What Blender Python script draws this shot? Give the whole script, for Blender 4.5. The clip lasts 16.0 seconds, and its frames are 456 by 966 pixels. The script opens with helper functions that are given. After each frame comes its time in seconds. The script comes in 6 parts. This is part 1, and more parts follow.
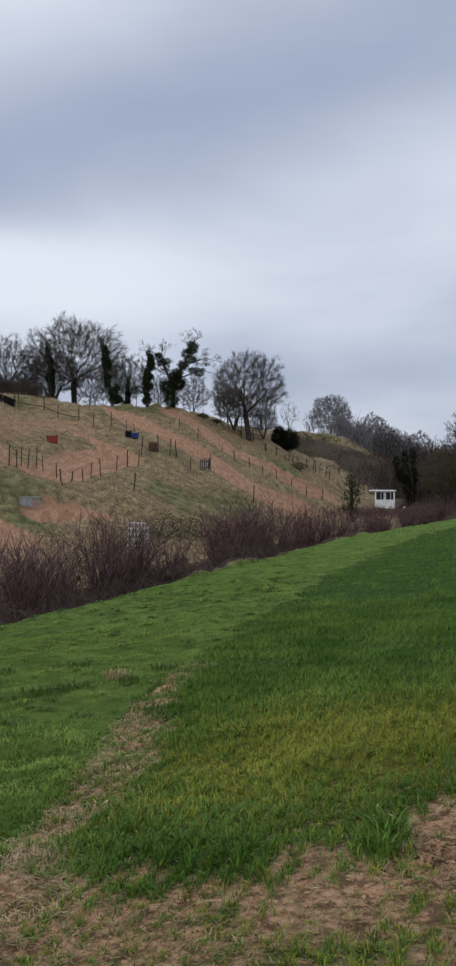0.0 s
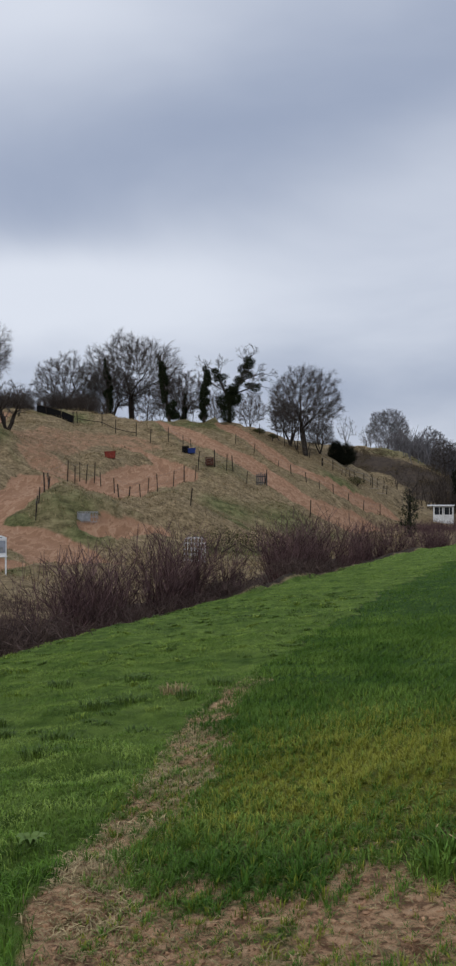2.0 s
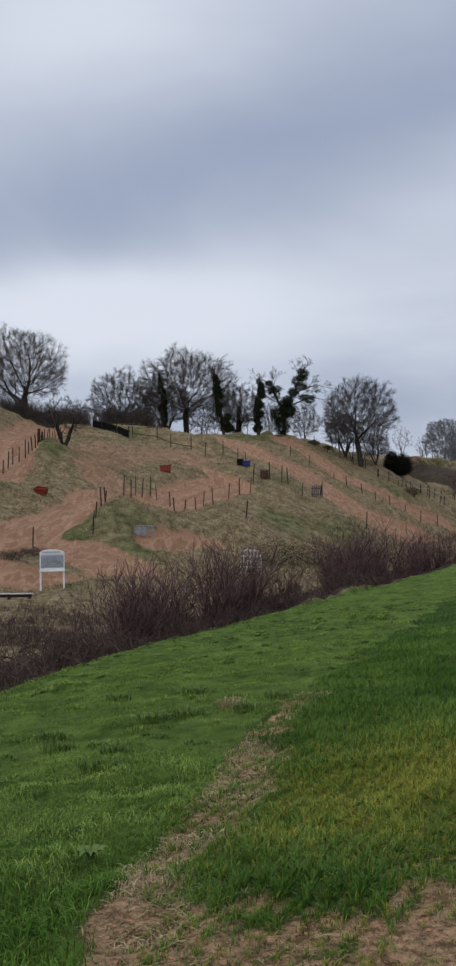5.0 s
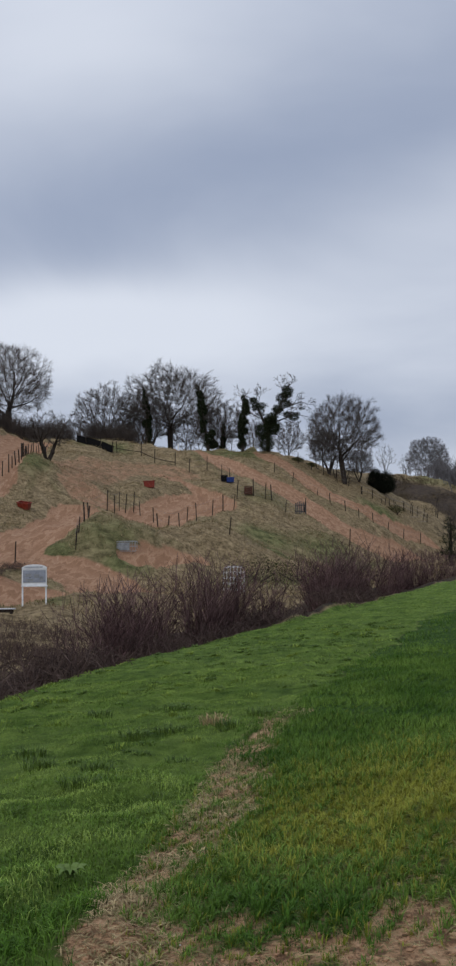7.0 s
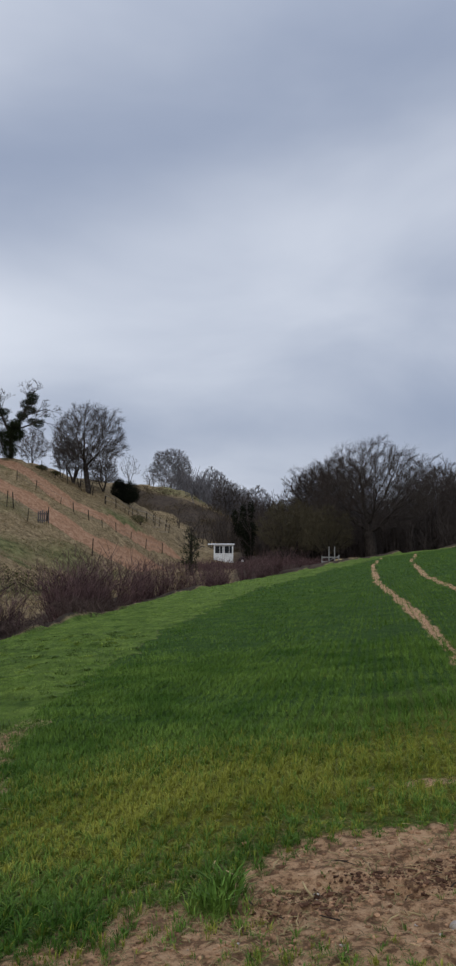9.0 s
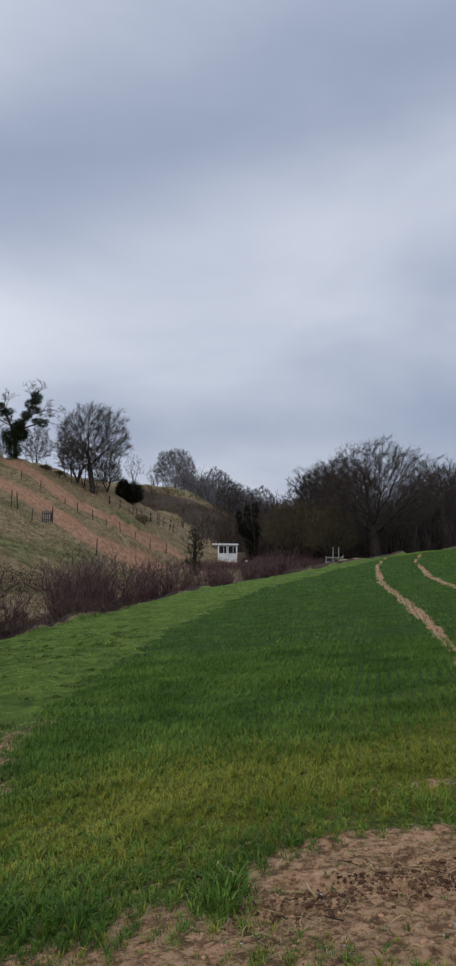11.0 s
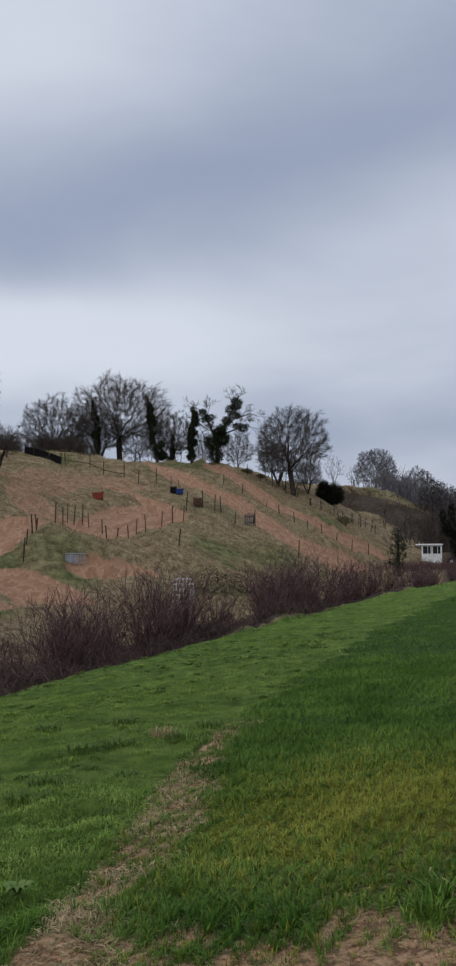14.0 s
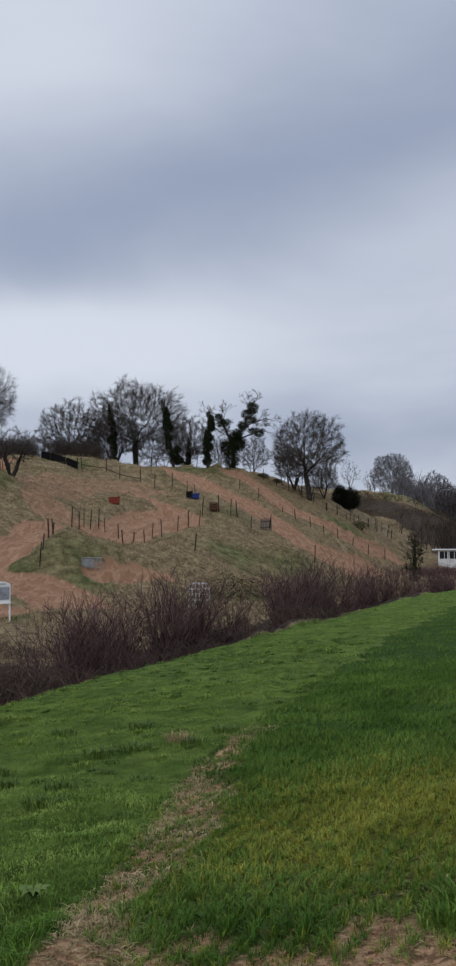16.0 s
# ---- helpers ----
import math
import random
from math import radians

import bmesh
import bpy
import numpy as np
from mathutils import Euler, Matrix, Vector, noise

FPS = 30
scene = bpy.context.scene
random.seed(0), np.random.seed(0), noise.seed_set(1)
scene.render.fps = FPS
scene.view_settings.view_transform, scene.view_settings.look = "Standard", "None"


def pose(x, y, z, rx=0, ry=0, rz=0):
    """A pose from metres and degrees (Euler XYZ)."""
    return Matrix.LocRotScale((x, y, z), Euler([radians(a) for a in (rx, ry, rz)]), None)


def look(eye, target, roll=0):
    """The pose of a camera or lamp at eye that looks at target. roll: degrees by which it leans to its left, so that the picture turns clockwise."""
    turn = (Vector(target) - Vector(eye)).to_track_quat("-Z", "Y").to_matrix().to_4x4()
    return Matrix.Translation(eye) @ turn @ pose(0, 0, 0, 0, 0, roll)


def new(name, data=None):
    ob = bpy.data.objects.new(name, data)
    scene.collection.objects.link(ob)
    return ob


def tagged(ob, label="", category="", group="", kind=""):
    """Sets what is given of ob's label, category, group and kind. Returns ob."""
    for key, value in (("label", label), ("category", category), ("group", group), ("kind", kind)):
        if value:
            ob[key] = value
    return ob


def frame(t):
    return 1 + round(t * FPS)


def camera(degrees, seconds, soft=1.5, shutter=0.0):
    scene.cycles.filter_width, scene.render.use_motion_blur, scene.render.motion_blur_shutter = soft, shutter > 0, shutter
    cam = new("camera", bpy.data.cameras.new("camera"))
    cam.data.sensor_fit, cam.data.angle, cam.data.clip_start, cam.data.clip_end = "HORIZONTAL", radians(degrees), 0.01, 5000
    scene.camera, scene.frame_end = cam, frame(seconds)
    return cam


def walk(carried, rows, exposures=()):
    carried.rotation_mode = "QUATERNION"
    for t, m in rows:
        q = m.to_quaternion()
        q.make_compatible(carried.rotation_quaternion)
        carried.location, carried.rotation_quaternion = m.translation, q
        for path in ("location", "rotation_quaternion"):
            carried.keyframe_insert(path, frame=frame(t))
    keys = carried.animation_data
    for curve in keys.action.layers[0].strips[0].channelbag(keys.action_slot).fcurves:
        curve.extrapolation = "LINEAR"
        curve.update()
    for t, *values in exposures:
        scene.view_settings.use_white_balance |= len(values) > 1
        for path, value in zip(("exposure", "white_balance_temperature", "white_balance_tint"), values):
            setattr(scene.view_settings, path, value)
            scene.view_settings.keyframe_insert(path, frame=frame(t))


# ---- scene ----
cam = camera(26.0, 16.0, soft=2.6)
EYE = 1.6
# seconds, yaw, pitch, roll: a camera that turns where it stands
ROWS = [
    (0, -0, -0.353, -0.008),
    (0.5, 1.925, -0.091, 0.09),
    (1, 2.417, 0.193, 0.036),
    (1.5, 2.799, 0.408, 0.02),
    (2, 3.274, 0.518, 0.062),
    (2.5, 3.631, 0.576, 0.17),
    (3, 3.886, 0.592, 0.084),
    (3.5, 4.27, 0.58, 0.08),
    (4, 5.117, 0.818, 0.278),
    (4.5, 6.226, 1.015, 0.581),
    (4.7, 6.448, 1.118, 0.738),
    (6.8, 6.449, 2.121, 0.336),
    (7, 5.521, 2.203, 0.255),
    (7.5, 2.339, 2.429, 0.128),
    (8, -3.069, 2.515, -0.042),
    (8.5, -7.125, 2.763, -0.123),
    (9, -9.256, 2.772, -0.382),
    (9.2, -9.634, 2.831, -0.492),
    (11.3, -8.655, 2.741, -0.479),
    (11.5, -7.89, 2.639, -0.525),
    (12, -6.974, 2.623, -0.546),
    (12.5, -6.23, 2.667, -0.55),
    (13, -2.64, 2.623, -0.07),
    (13.5, 0.959, 2.788, 0.204),
    (14, 2.577, 2.856, 0.434),
    (14.5, 2.847, 2.902, 0.506),
    (15, 3.359, 3.061, 0.575),
    (15.5, 3.532, 3.08, 0.441),
    (16, 3.504, 3.134, 0.349),
]
walk(cam, [(t, pose(0, 0, EYE, 0, 0, yaw) @ pose(0, 0, 0, 90 + pitch) @ pose(0, 0, 0, 0, 0, -roll)) for t, yaw, pitch, roll in ROWS], exposures=[(0, 0.07, 6450, 11), (0.6, -0.05, 6450, 12), (1.5, -0.02, 6450, 11), (4.5, -0.03, 6440, 11), (8, -0.07, 6410, 11), (12.5, -0.07, 6400, 11), (14, -0.13, 6400, 11), (16, -0.12, 6400, 11)])

# ---- sky and light ----
def sky_world():
    w = bpy.data.worlds.new("overcast_sky")
    scene.world = w
    w.use_nodes = True
    nt = w.node_tree
    nt.nodes.clear()
    N, L = nt.nodes.new, nt.links.new

    def node(kind, **kw):
        n = N(kind)
        for k, v in kw.items():
            n.inputs[k].default_value = v
        return n

    def math2(op, a, b=None):
        n = N("ShaderNodeMath")
        n.operation = op
        for i, v in enumerate((a, b)):
            if v is None:
                continue
            if isinstance(v, (int, float)):
                n.inputs[i].default_value = v
            else:
                L(v, n.inputs[i])
        return n.outputs[0]

    out, bg = N("ShaderNodeOutputWorld"), N("ShaderNodeBackground")
    sky = N("ShaderNodeTexSky")
    sky.sky_type, sky.sun_disc = "NISHITA", False
    sky.sun_elevation, sky.sun_rotation = radians(38), radians(-60)
    tc, sep = N("ShaderNodeTexCoord"), N("ShaderNodeSeparateXYZ")
    L(tc.outputs["Generated"], sep.inputs[0])
    X, Y, Z = sep.outputs
    # cloud sheet seen in perspective
    up = math2("ADD", math2("MAXIMUM", Z, 0.0), 0.32)
    px, py = math2("DIVIDE", X, up), math2("DIVIDE", Y, up)
    comb = N("ShaderNodeCombineXYZ")
    L(px, comb.inputs[0]), L(py, comb.inputs[1])
    n1 = node("ShaderNodeTexNoise", Scale=1.5, Detail=5.0, Roughness=0.5, Distortion=0.4)
    mp = N("ShaderNodeMapping")
    mp.inputs["Location"].default_value = (3.4, 1.7, 0.0)
    L(comb.outputs[0], mp.inputs[0])
    L(mp.outputs[0], n1.inputs["Vector"])
    base = math2("ADD", math2("MULTIPLY", n1.outputs[0], 0.62), 0.19)

    # thinner and thicker parts of the cloud deck
    def bank(cx, cz, sx, sz, tilt, amount):
        dx, dz = math2("SUBTRACT", X, cx), math2("SUBTRACT", Z, cz)
        dz = math2("SUBTRACT", dz, math2("MULTIPLY", dx, tilt))
        q = math2("ADD", math2("POWER", math2("DIVIDE", math2("ABSOLUTE", dx), sx), 2.0), math2("POWER", math2("DIVIDE", math2("ABSOLUTE", dz), sz), 2.0))
        return math2("MULTIPLY", math2("EXPONENT", math2("MULTIPLY", q, -1.0)), amount)
    fac = base
    for g in CLOUD_BANKS:
        fac = math2("ADD", fac, bank(*g))
    ramp = N("ShaderNodeValToRGB")
    ramp.color_ramp.interpolation = "EASE"
    ramp.color_ramp.elements[0].position, ramp.color_ramp.elements[0].color = 0.20, (0.325, 0.384, 0.511, 1)
    ramp.color_ramp.elements[1].position, ramp.color_ramp.elements[1].color = 0.86, (0.742, 0.788, 0.87, 1)
    L(fac, ramp.inputs[0])
    mix = N("ShaderNodeMixRGB")
    mix.inputs[0].default_value = 0.94
    scl = N("ShaderNodeVectorMath")
    scl.operation = "SCALE"
    scl.inputs["Scale"].default_value = 0.10
    L(sky.outputs[0], scl.inputs[0])
    L(scl.outputs[0], mix.inputs[1]), L(ramp.outputs[0], mix.inputs[2])
    # an overcast sky is brightest overhead
    zen = N("ShaderNodeMapRange")
    zen.interpolation_type = "SMOOTHSTEP"
    zen.inputs["From Min"].default_value, zen.inputs["From Max"].default_value = 0.42, 1.0
    zen.inputs["To Min"].default_value, zen.inputs["To Max"].default_value = 1.0, ZENITH
    L(Z, zen.inputs[0])
    L(mix.outputs[0], bg.inputs[0]), L(bg.outputs[0], out.inputs[0])
    L(zen.outputs[0], bg.inputs[1])


ZENITH = 2.0
CLOUD_BANKS = ((-0.23, 0.197, 0.165, 0.040, 0.0, 0.46), (-0.24, 0.45, 0.16, 0.09, 0.0, 0.22), (-0.02, 0.345, 0.7, 0.06, 0.25, -0.16), (0.12, 0.27, 0.45, 0.05, 0.22, 0.07), (0.25, 0.105, 0.35, 0.03, 0.02, -0.10))
sky_world()
sun = new("sun", bpy.data.lights.new("sun", "SUN"))
sun.data.energy, sun.data.angle, sun.data.color = 0.9, radians(25), (1.0, 0.96, 0.9)
sun.matrix_world = look((-60, -40, 70), (0, 60, 0))
scene.view_settings.exposure = 0.0

# ---- materials ----
def material(name, low, high, rough=0.85, scale=6.0, detail=5.0, bump=0.3, bump_scale=40.0, metal=0.0, spots=None, island=0.0, spread=(0.3, 0.7), stretch=(1, 1, 1), spec=0.25):
    """Two-colour noise with a finer grain, relief and optional stains."""
    m = bpy.data.materials.new(name)
    m.use_nodes = True
    nt = m.node_tree
    N, L = nt.nodes.new, nt.links.new
    b = nt.nodes["Principled BSDF"]
    b.inputs["Roughness"].default_value, b.inputs["Metallic"].default_value = rough, metal
    b.inputs["Specular IOR Level"].default_value = spec
    tc, mp = N("ShaderNodeTexCoord"), N("ShaderNodeMapping")
    mp.inputs["Scale"].default_value = stretch
    L(tc.outputs["Object"], mp.inputs[0])
    n = N("ShaderNodeTexNoise")
    n.inputs["Scale"].default_value, n.inputs["Detail"].default_value = scale, detail
    L(mp.outputs[0], n.inputs["Vector"])
    r = N("ShaderNodeValToRGB")
    r.color_ramp.elements[0].position, r.color_ramp.elements[0].color = spread[0], (*low, 1)
    r.color_ramp.elements[1].position, r.color_ramp.elements[1].color = spread[1], (*high, 1)
    L(n.outputs[0], r.inputs[0])
    col = r.outputs[0]
    if spots:
        n3 = N("ShaderNodeTexNoise")
        n3.inputs["Scale"].default_value, n3.inputs["Detail"].default_value = spots[1], 3.0
        L(mp.outputs[0], n3.inputs["Vector"])
        r3 = N("ShaderNodeValToRGB")
        r3.color_ramp.elements[0].position, r3.color_ramp.elements[1].position = spots[2], spots[2] + 0.12
        L(n3.outputs[0], r3.inputs[0])
        mx = N("ShaderNodeMixRGB")
        L(r3.outputs[0], mx.inputs[0]), L(col, mx.inputs[1])
        mx.inputs[2].default_value = (*spots[0], 1)
        col = mx.outputs[0]
    if island:
        g, hs = N("ShaderNodeNewGeometry"), N("ShaderNodeHueSaturation")
        ma = N("ShaderNodeMapRange")
        ma.inputs["To Min"].default_value, ma.inputs["To Max"].default_value = 1 - island, 1 + island
        L(g.outputs["Random Per Island"], ma.inputs[0])
        L(ma.outputs[0], hs.inputs["Value"]), L(col, hs.inputs["Color"])
        col = hs.outputs[0]
    L(col, b.inputs["Base Color"])
    if bump:
        n2, bp = N("ShaderNodeTexNoise"), N("ShaderNodeBump")
        n2.inputs["Scale"].default_value, n2.inputs["Detail"].default_value = bump_scale, 4.0
        L(mp.outputs[0], n2.inputs["Vector"])
        bp.inputs["Strength"].default_value, bp.inputs["Distance"].default_value = bump, 0.02
        L(n2.outputs[0], bp.inputs["Height"]), L(bp.outputs[0], b.inputs["Normal"])
    return m


def ground_material():
    """Field, margin, rough pasture and bare track on one sheet, told apart by the plan's own masks."""
    m = bpy.data.materials.new("land")
    m.use_nodes = True
    nt = m.node_tree
    N, L = nt.nodes.new, nt.links.new
    b = nt.nodes["Principled BSDF"]
    b.inputs["Roughness"].default_value = 0.95
    b.inputs["Specular IOR Level"].default_value = 0.1
    tc = N("ShaderNodeTexCoord")

    def noise_tex(scale, detail=5.0, rough=0.6, stretch=None):
        n = N("ShaderNodeTexNoise")
        n.inputs["Scale"].default_value, n.inputs["Detail"].default_value, n.inputs["Roughness"].default_value = scale, detail, rough
        src = tc.outputs["Object"]
        if stretch:
            mp = N("ShaderNodeMapping")
            mp.inputs["Scale"].default_value, mp.inputs["Rotation"].default_value = stretch, (0, 0, radians(-20))
            L(src, mp.inputs[0])
            src = mp.outputs[0]
        L(src, n.inputs["Vector"])
        return n.outputs[0]

    def ramp(fac, *stops):
        r = N("ShaderNodeValToRGB")
        while len(r.color_ramp.elements) < len(stops):
            r.color_ramp.elements.new(0.5)
        for e, (p, c) in zip(r.color_ramp.elements, stops):
            e.position, e.color = p, (*c, 1)
        L(fac, r.inputs[0])
        return r.outputs[0]

    def mix(fac, a, c, kind="MIX"):
        x = N("ShaderNodeMixRGB")
        x.blend_type = kind
        if isinstance(fac, float):
            x.inputs[0].default_value = fac
        else:
            L(fac, x.inputs[0])
        L(a, x.inputs[1]), L(c, x.inputs[2])
        return x.outputs[0]

    def mask(name, wobble, amount, lo=0.4, hi=0.6):
        a = N("ShaderNodeAttribute")
        a.attribute_name = name
        add, sub = N("ShaderNodeMath"), N("ShaderNodeMath")
        sub.operation, add.operation = "MULTIPLY_ADD", "ADD"
        L(wobble, sub.inputs[0])
        sub.inputs[1].default_value, sub.inputs[2].default_value = amount * 2, -amount
        L(a.outputs["Fac"], add.inputs[0]), L(sub.outputs[0], add.inputs[1])
        r = N("ShaderNodeMapRange")
        r.inputs["From Min"].default_value, r.inputs["From Max"].default_value = lo, hi
        L(add.outputs[0], r.inputs[0])
        return r.outputs[0]

    fine, mid, wide = noise_tex(38, 6, 0.7), noise_tex(4.5, 5), noise_tex(0.35, 4)
    tuss, patch = noise_tex(1.3, 6, 0.65), noise_tex(0.12, 5, 0.6)
    streak = noise_tex(1.0, 5, 0.65, (2.2, 0.5, 1.0))
    # rough winter pasture: straw, moss green and umber
    past = ramp(tuss, (0.36, C_PAST[0]), (0.5, C_PAST[1]), (0.64, C_PAST[2]))
    past = mix(0.5, past, ramp(mid, (0.38, C_PAST[0]), (0.62, C_PAST[2])))
    past = mix(mask("green", patch, 0.5, 0.35, 0.75), past, ramp(tuss, (0.36, C_PGREEN[0]), (0.64, C_PGREEN[1])))
    # bare clay of the track, rutted
    clay = ramp(streak, (0.30, C_CLAY[0]), (0.5, C_CLAY[1]), (0.68, C_CLAY[2]))
    clay = mix(0.35, clay, ramp(fine, (0.3, C_CLAY[0]), (0.7, C_CLAY[2])))
    clay = mix(0.1, clay, ramp(mid, (0.3, C_CLAY[0]), (0.5, C_CLAY[1]), (0.7, C_CLAY[2])))
    rut, wave = N("ShaderNodeAttribute"), N("ShaderNodeMath")
    rut.attribute_name = "rut"
    freq, wob, add = N("ShaderNodeMath"), N("ShaderNodeMath"), N("ShaderNodeMath")
    freq.operation, wob.operation, wave.operation = "MULTIPLY", "MULTIPLY", "SINE"
    freq.inputs[1].default_value, wob.inputs[1].default_value = 5.0, 22.0
    L(rut.outputs["Fac"], freq.inputs[0]), L(streak, wob.inputs[0])
    L(freq.outputs[0], add.inputs[0]), L(wob.outputs[0], add.inputs[1]), L(add.outputs[0], wave.inputs[0])
    clay = mix(0.3, clay, ramp(wave.outputs[0], (0.0, C_CLAY[0]), (0.9, C_CLAY[2])))
    land = mix(mask("dirt", tuss, 0.28), past, clay)
    # leaf litter and dead scrub
    litter = ramp(tuss, (0.3, C_LITTER[0]), (0.7, C_LITTER[1]))
    land = mix(mask("scrub", mid, 0.3), land, litter)
    # margin grass, its darkest tone standing in for shaded tufts
    grass = ramp(mid, (0.40, C_GRASS[0]), (0.60, C_GRASS[1]))
    grass = mix(0.45, grass, ramp(tuss, (0.38, C_GRASS[0]), (0.62, C_GRASS[2])))
    land = mix(mask("grass", fine, 0.12), land, grass)
    # crop: ground tones darkened for soil and shade between the plants
    crop = ramp(fine, (0.35, C_CROP[0]), (0.65, C_CROP[1]))
    crop = mix(0.5, crop, ramp(tuss, (0.3, C_CROP[0]), (0.7, C_CROP[1])))
    crop = mix(0.4, crop, ramp(mid, (0.34, C_CROP[4]), (0.66, C_CROP[5])))
    crop = mix(mask("yellow", wide, 0.35, 0.3, 0.8), crop, ramp(fine, (0.35, C_CROP[2]), (0.65, C_CROP[3])))
    land = mix(mask("crop", fine, 0.1), land, crop)
    # tilled soil with stones and straw
    soil = ramp(mid, (0.2, C_SOIL[0]), (0.5, C_SOIL[1]), (0.75, C_SOIL[2]))
    soil = mix(0.6, soil, ramp(fine, (0.34, C_SOIL[0]), (0.5, C_SOIL[1]), (0.72, C_SOIL[2])))
    crumb = noise_tex(13, 9, 0.7)
    soil = mix(0.72, soil, ramp(crumb, (0.43, C_SOIL[0]), (0.50, C_SOIL[1]), (0.62, C_SOIL[2])))
    land = mix(mask("soil", fine, 0.22), land, soil)
    L(land, b.inputs["Base Color"])
    bp = N("ShaderNodeBump")
    bp.inputs["Strength"].default_value, bp.inputs["Distance"].default_value = 0.9, 0.07
    hsum = N("ShaderNodeMath")
    hs2 = N("ShaderNodeMath")
    L(mid, hs2.inputs[0]), L(fine, hs2.inputs[1])
    L(hs2.outputs[0], hsum.inputs[0]), L(crumb, hsum.inputs[1])
    L(hsum.outputs[0], bp.inputs["Height"]), L(bp.outputs[0], b.inputs["Normal"])
    return m


C_PAST = ((0.078, 0.056, 0.029), (0.21, 0.153, 0.080), (0.385, 0.29, 0.163))
C_PGREEN = ((0.056, 0.061, 0.021), (0.205, 0.20, 0.085))
C_CLAY = ((0.21, 0.107, 0.058), (0.35, 0.19, 0.106), (0.48, 0.30, 0.188))
C_LITTER = ((0.035, 0.026, 0.02), (0.09, 0.066, 0.045))
C_GRASS = ((0.046, 0.086, 0.013), (0.142, 0.220, 0.038), (0.204, 0.280, 0.060))
C_CROP = ((0.018, 0.050, 0.008), (0.048, 0.104, 0.016), (0.095, 0.102, 0.012), (0.185, 0.175, 0.026), (0.012, 0.036, 0.006), (0.082, 0.146, 0.025))
C_SOIL = ((0.105, 0.055, 0.031), (0.54, 0.32, 0.17), (0.74, 0.485, 0.285))
M_LAND = ground_material()
M_BARK = material("grey_brown_bark", (0.022, 0.018, 0.015), (0.06, 0.049, 0.041), scale=8, bump=0.6, bump_scale=25, stretch=(1, 1, 0.25), spec=0.06)
M_TWIG = material("dull_twigs", (0.050, 0.042, 0.037), (0.100, 0.085, 0.075), scale=1.5, bump=0, spec=0.06)
# distance haze is put into the colour of these lighter twigs
M_TWIG_HAZE = material("haze_paled_twigs", (0.105, 0.10, 0.103), (0.18, 0.17, 0.173), scale=1.0, bump=0, spec=0.05)
M_SCRUB = material("dead_bramble_scrub", (0.05, 0.038, 0.024), (0.12, 0.09, 0.05), scale=0.4, bump=0, island=0.45, spec=0.05)
M_THATCH = material("dead_grass_thatch", (0.085, 0.078, 0.028), (0.26, 0.20, 0.10), scale=2.0, bump=0, island=0.45, spec=0.05)
M_TWIG_DARK = material("dark_twigs", (0.042, 0.034, 0.030), (0.090, 0.072, 0.060), scale=1.5, bump=0, spec=0.06)
M_TWIG_RED = material("reddish_hedge_stems", (0.032, 0.019, 0.019), (0.185, 0.112, 0.105), scale=3, bump=0, island=0.5, spec=0.06)
M_BRAMBLE = material("bramble_canes", (0.05, 0.034, 0.03), (0.125, 0.085, 0.07), scale=3, bump=0, island=0.4, spec=0.06)
M_TWIG_OLIVE = material("olive_willow_twigs", (0.068, 0.058, 0.036), (0.118, 0.100, 0.06), scale=1.5, bump=0, spec=0.06)
M_IVY = material("dark_ivy_leaves", (0.010, 0.014, 0.007), (0.028, 0.036, 0.015), rough=0.7, scale=4, bump=0, island=0.5, spec=0.06)
M_EVERGREEN = material("evergreen_leaves", (0.008, 0.010, 0.006), (0.020, 0.022, 0.013), rough=0.85, scale=2, bump=0, island=0.5, spec=0.06)
M_WHEAT = material("young_wheat_leaves", (0.046, 0.102, 0.014), (0.132, 0.212, 0.037), rough=0.5, scale=1.2, bump=0, island=0.42, spec=0.05)
M_WHEAT_YELLOW = material("yellowed_wheat_leaves", (0.128, 0.152, 0.018), (0.272, 0.272, 0.045), rough=0.5, scale=1.2, bump=0, island=0.28, spec=0.05)
M_GRASS = material("margin_grass_leaves", (0.094, 0.165, 0.024), (0.208, 0.290, 0.058), rough=0.5, scale=2.2, bump=0, island=0.35, spec=0.05, spread=(0.38, 0.62))
M_LUSH = material("lush_dark_grass_leaves", (0.032, 0.080, 0.008), (0.100, 0.182, 0.024), rough=0.5, scale=3.0, bump=0, island=0.55, spec=0.05)
M_STRAW = material("dry_straw", (0.20, 0.148, 0.068), (0.45, 0.345, 0.175), scale=8, bump=0, island=0.4)
M_POST = material("weathered_post_wood", (0.022, 0.017, 0.014), (0.065, 0.05, 0.04), scale=10, bump=0.5, stretch=(1, 1, 0.2), spec=0.05)
M_RAIL = material("pale_sawn_wood", (0.26, 0.21, 0.15), (0.42, 0.35, 0.26), scale=10, bump=0.3, stretch=(0.3, 1, 1))
M_WIRE = material("galvanised_wire", (0.10, 0.10, 0.10), (0.2, 0.2, 0.2), rough=0.5, metal=0.6, bump=0)
M_NET = material("black_windbreak_net", (0.004, 0.004, 0.0045), (0.010, 0.010, 0.011), rough=0.7, scale=20, bump=0.3, spec=0.06)
M_WHITE = material("chalky_white_paint", (0.60, 0.61, 0.61), (0.80, 0.81, 0.81), rough=0.6, scale=5, bump=0.15, spots=((0.42, 0.42, 0.38), 3.0, 0.62))
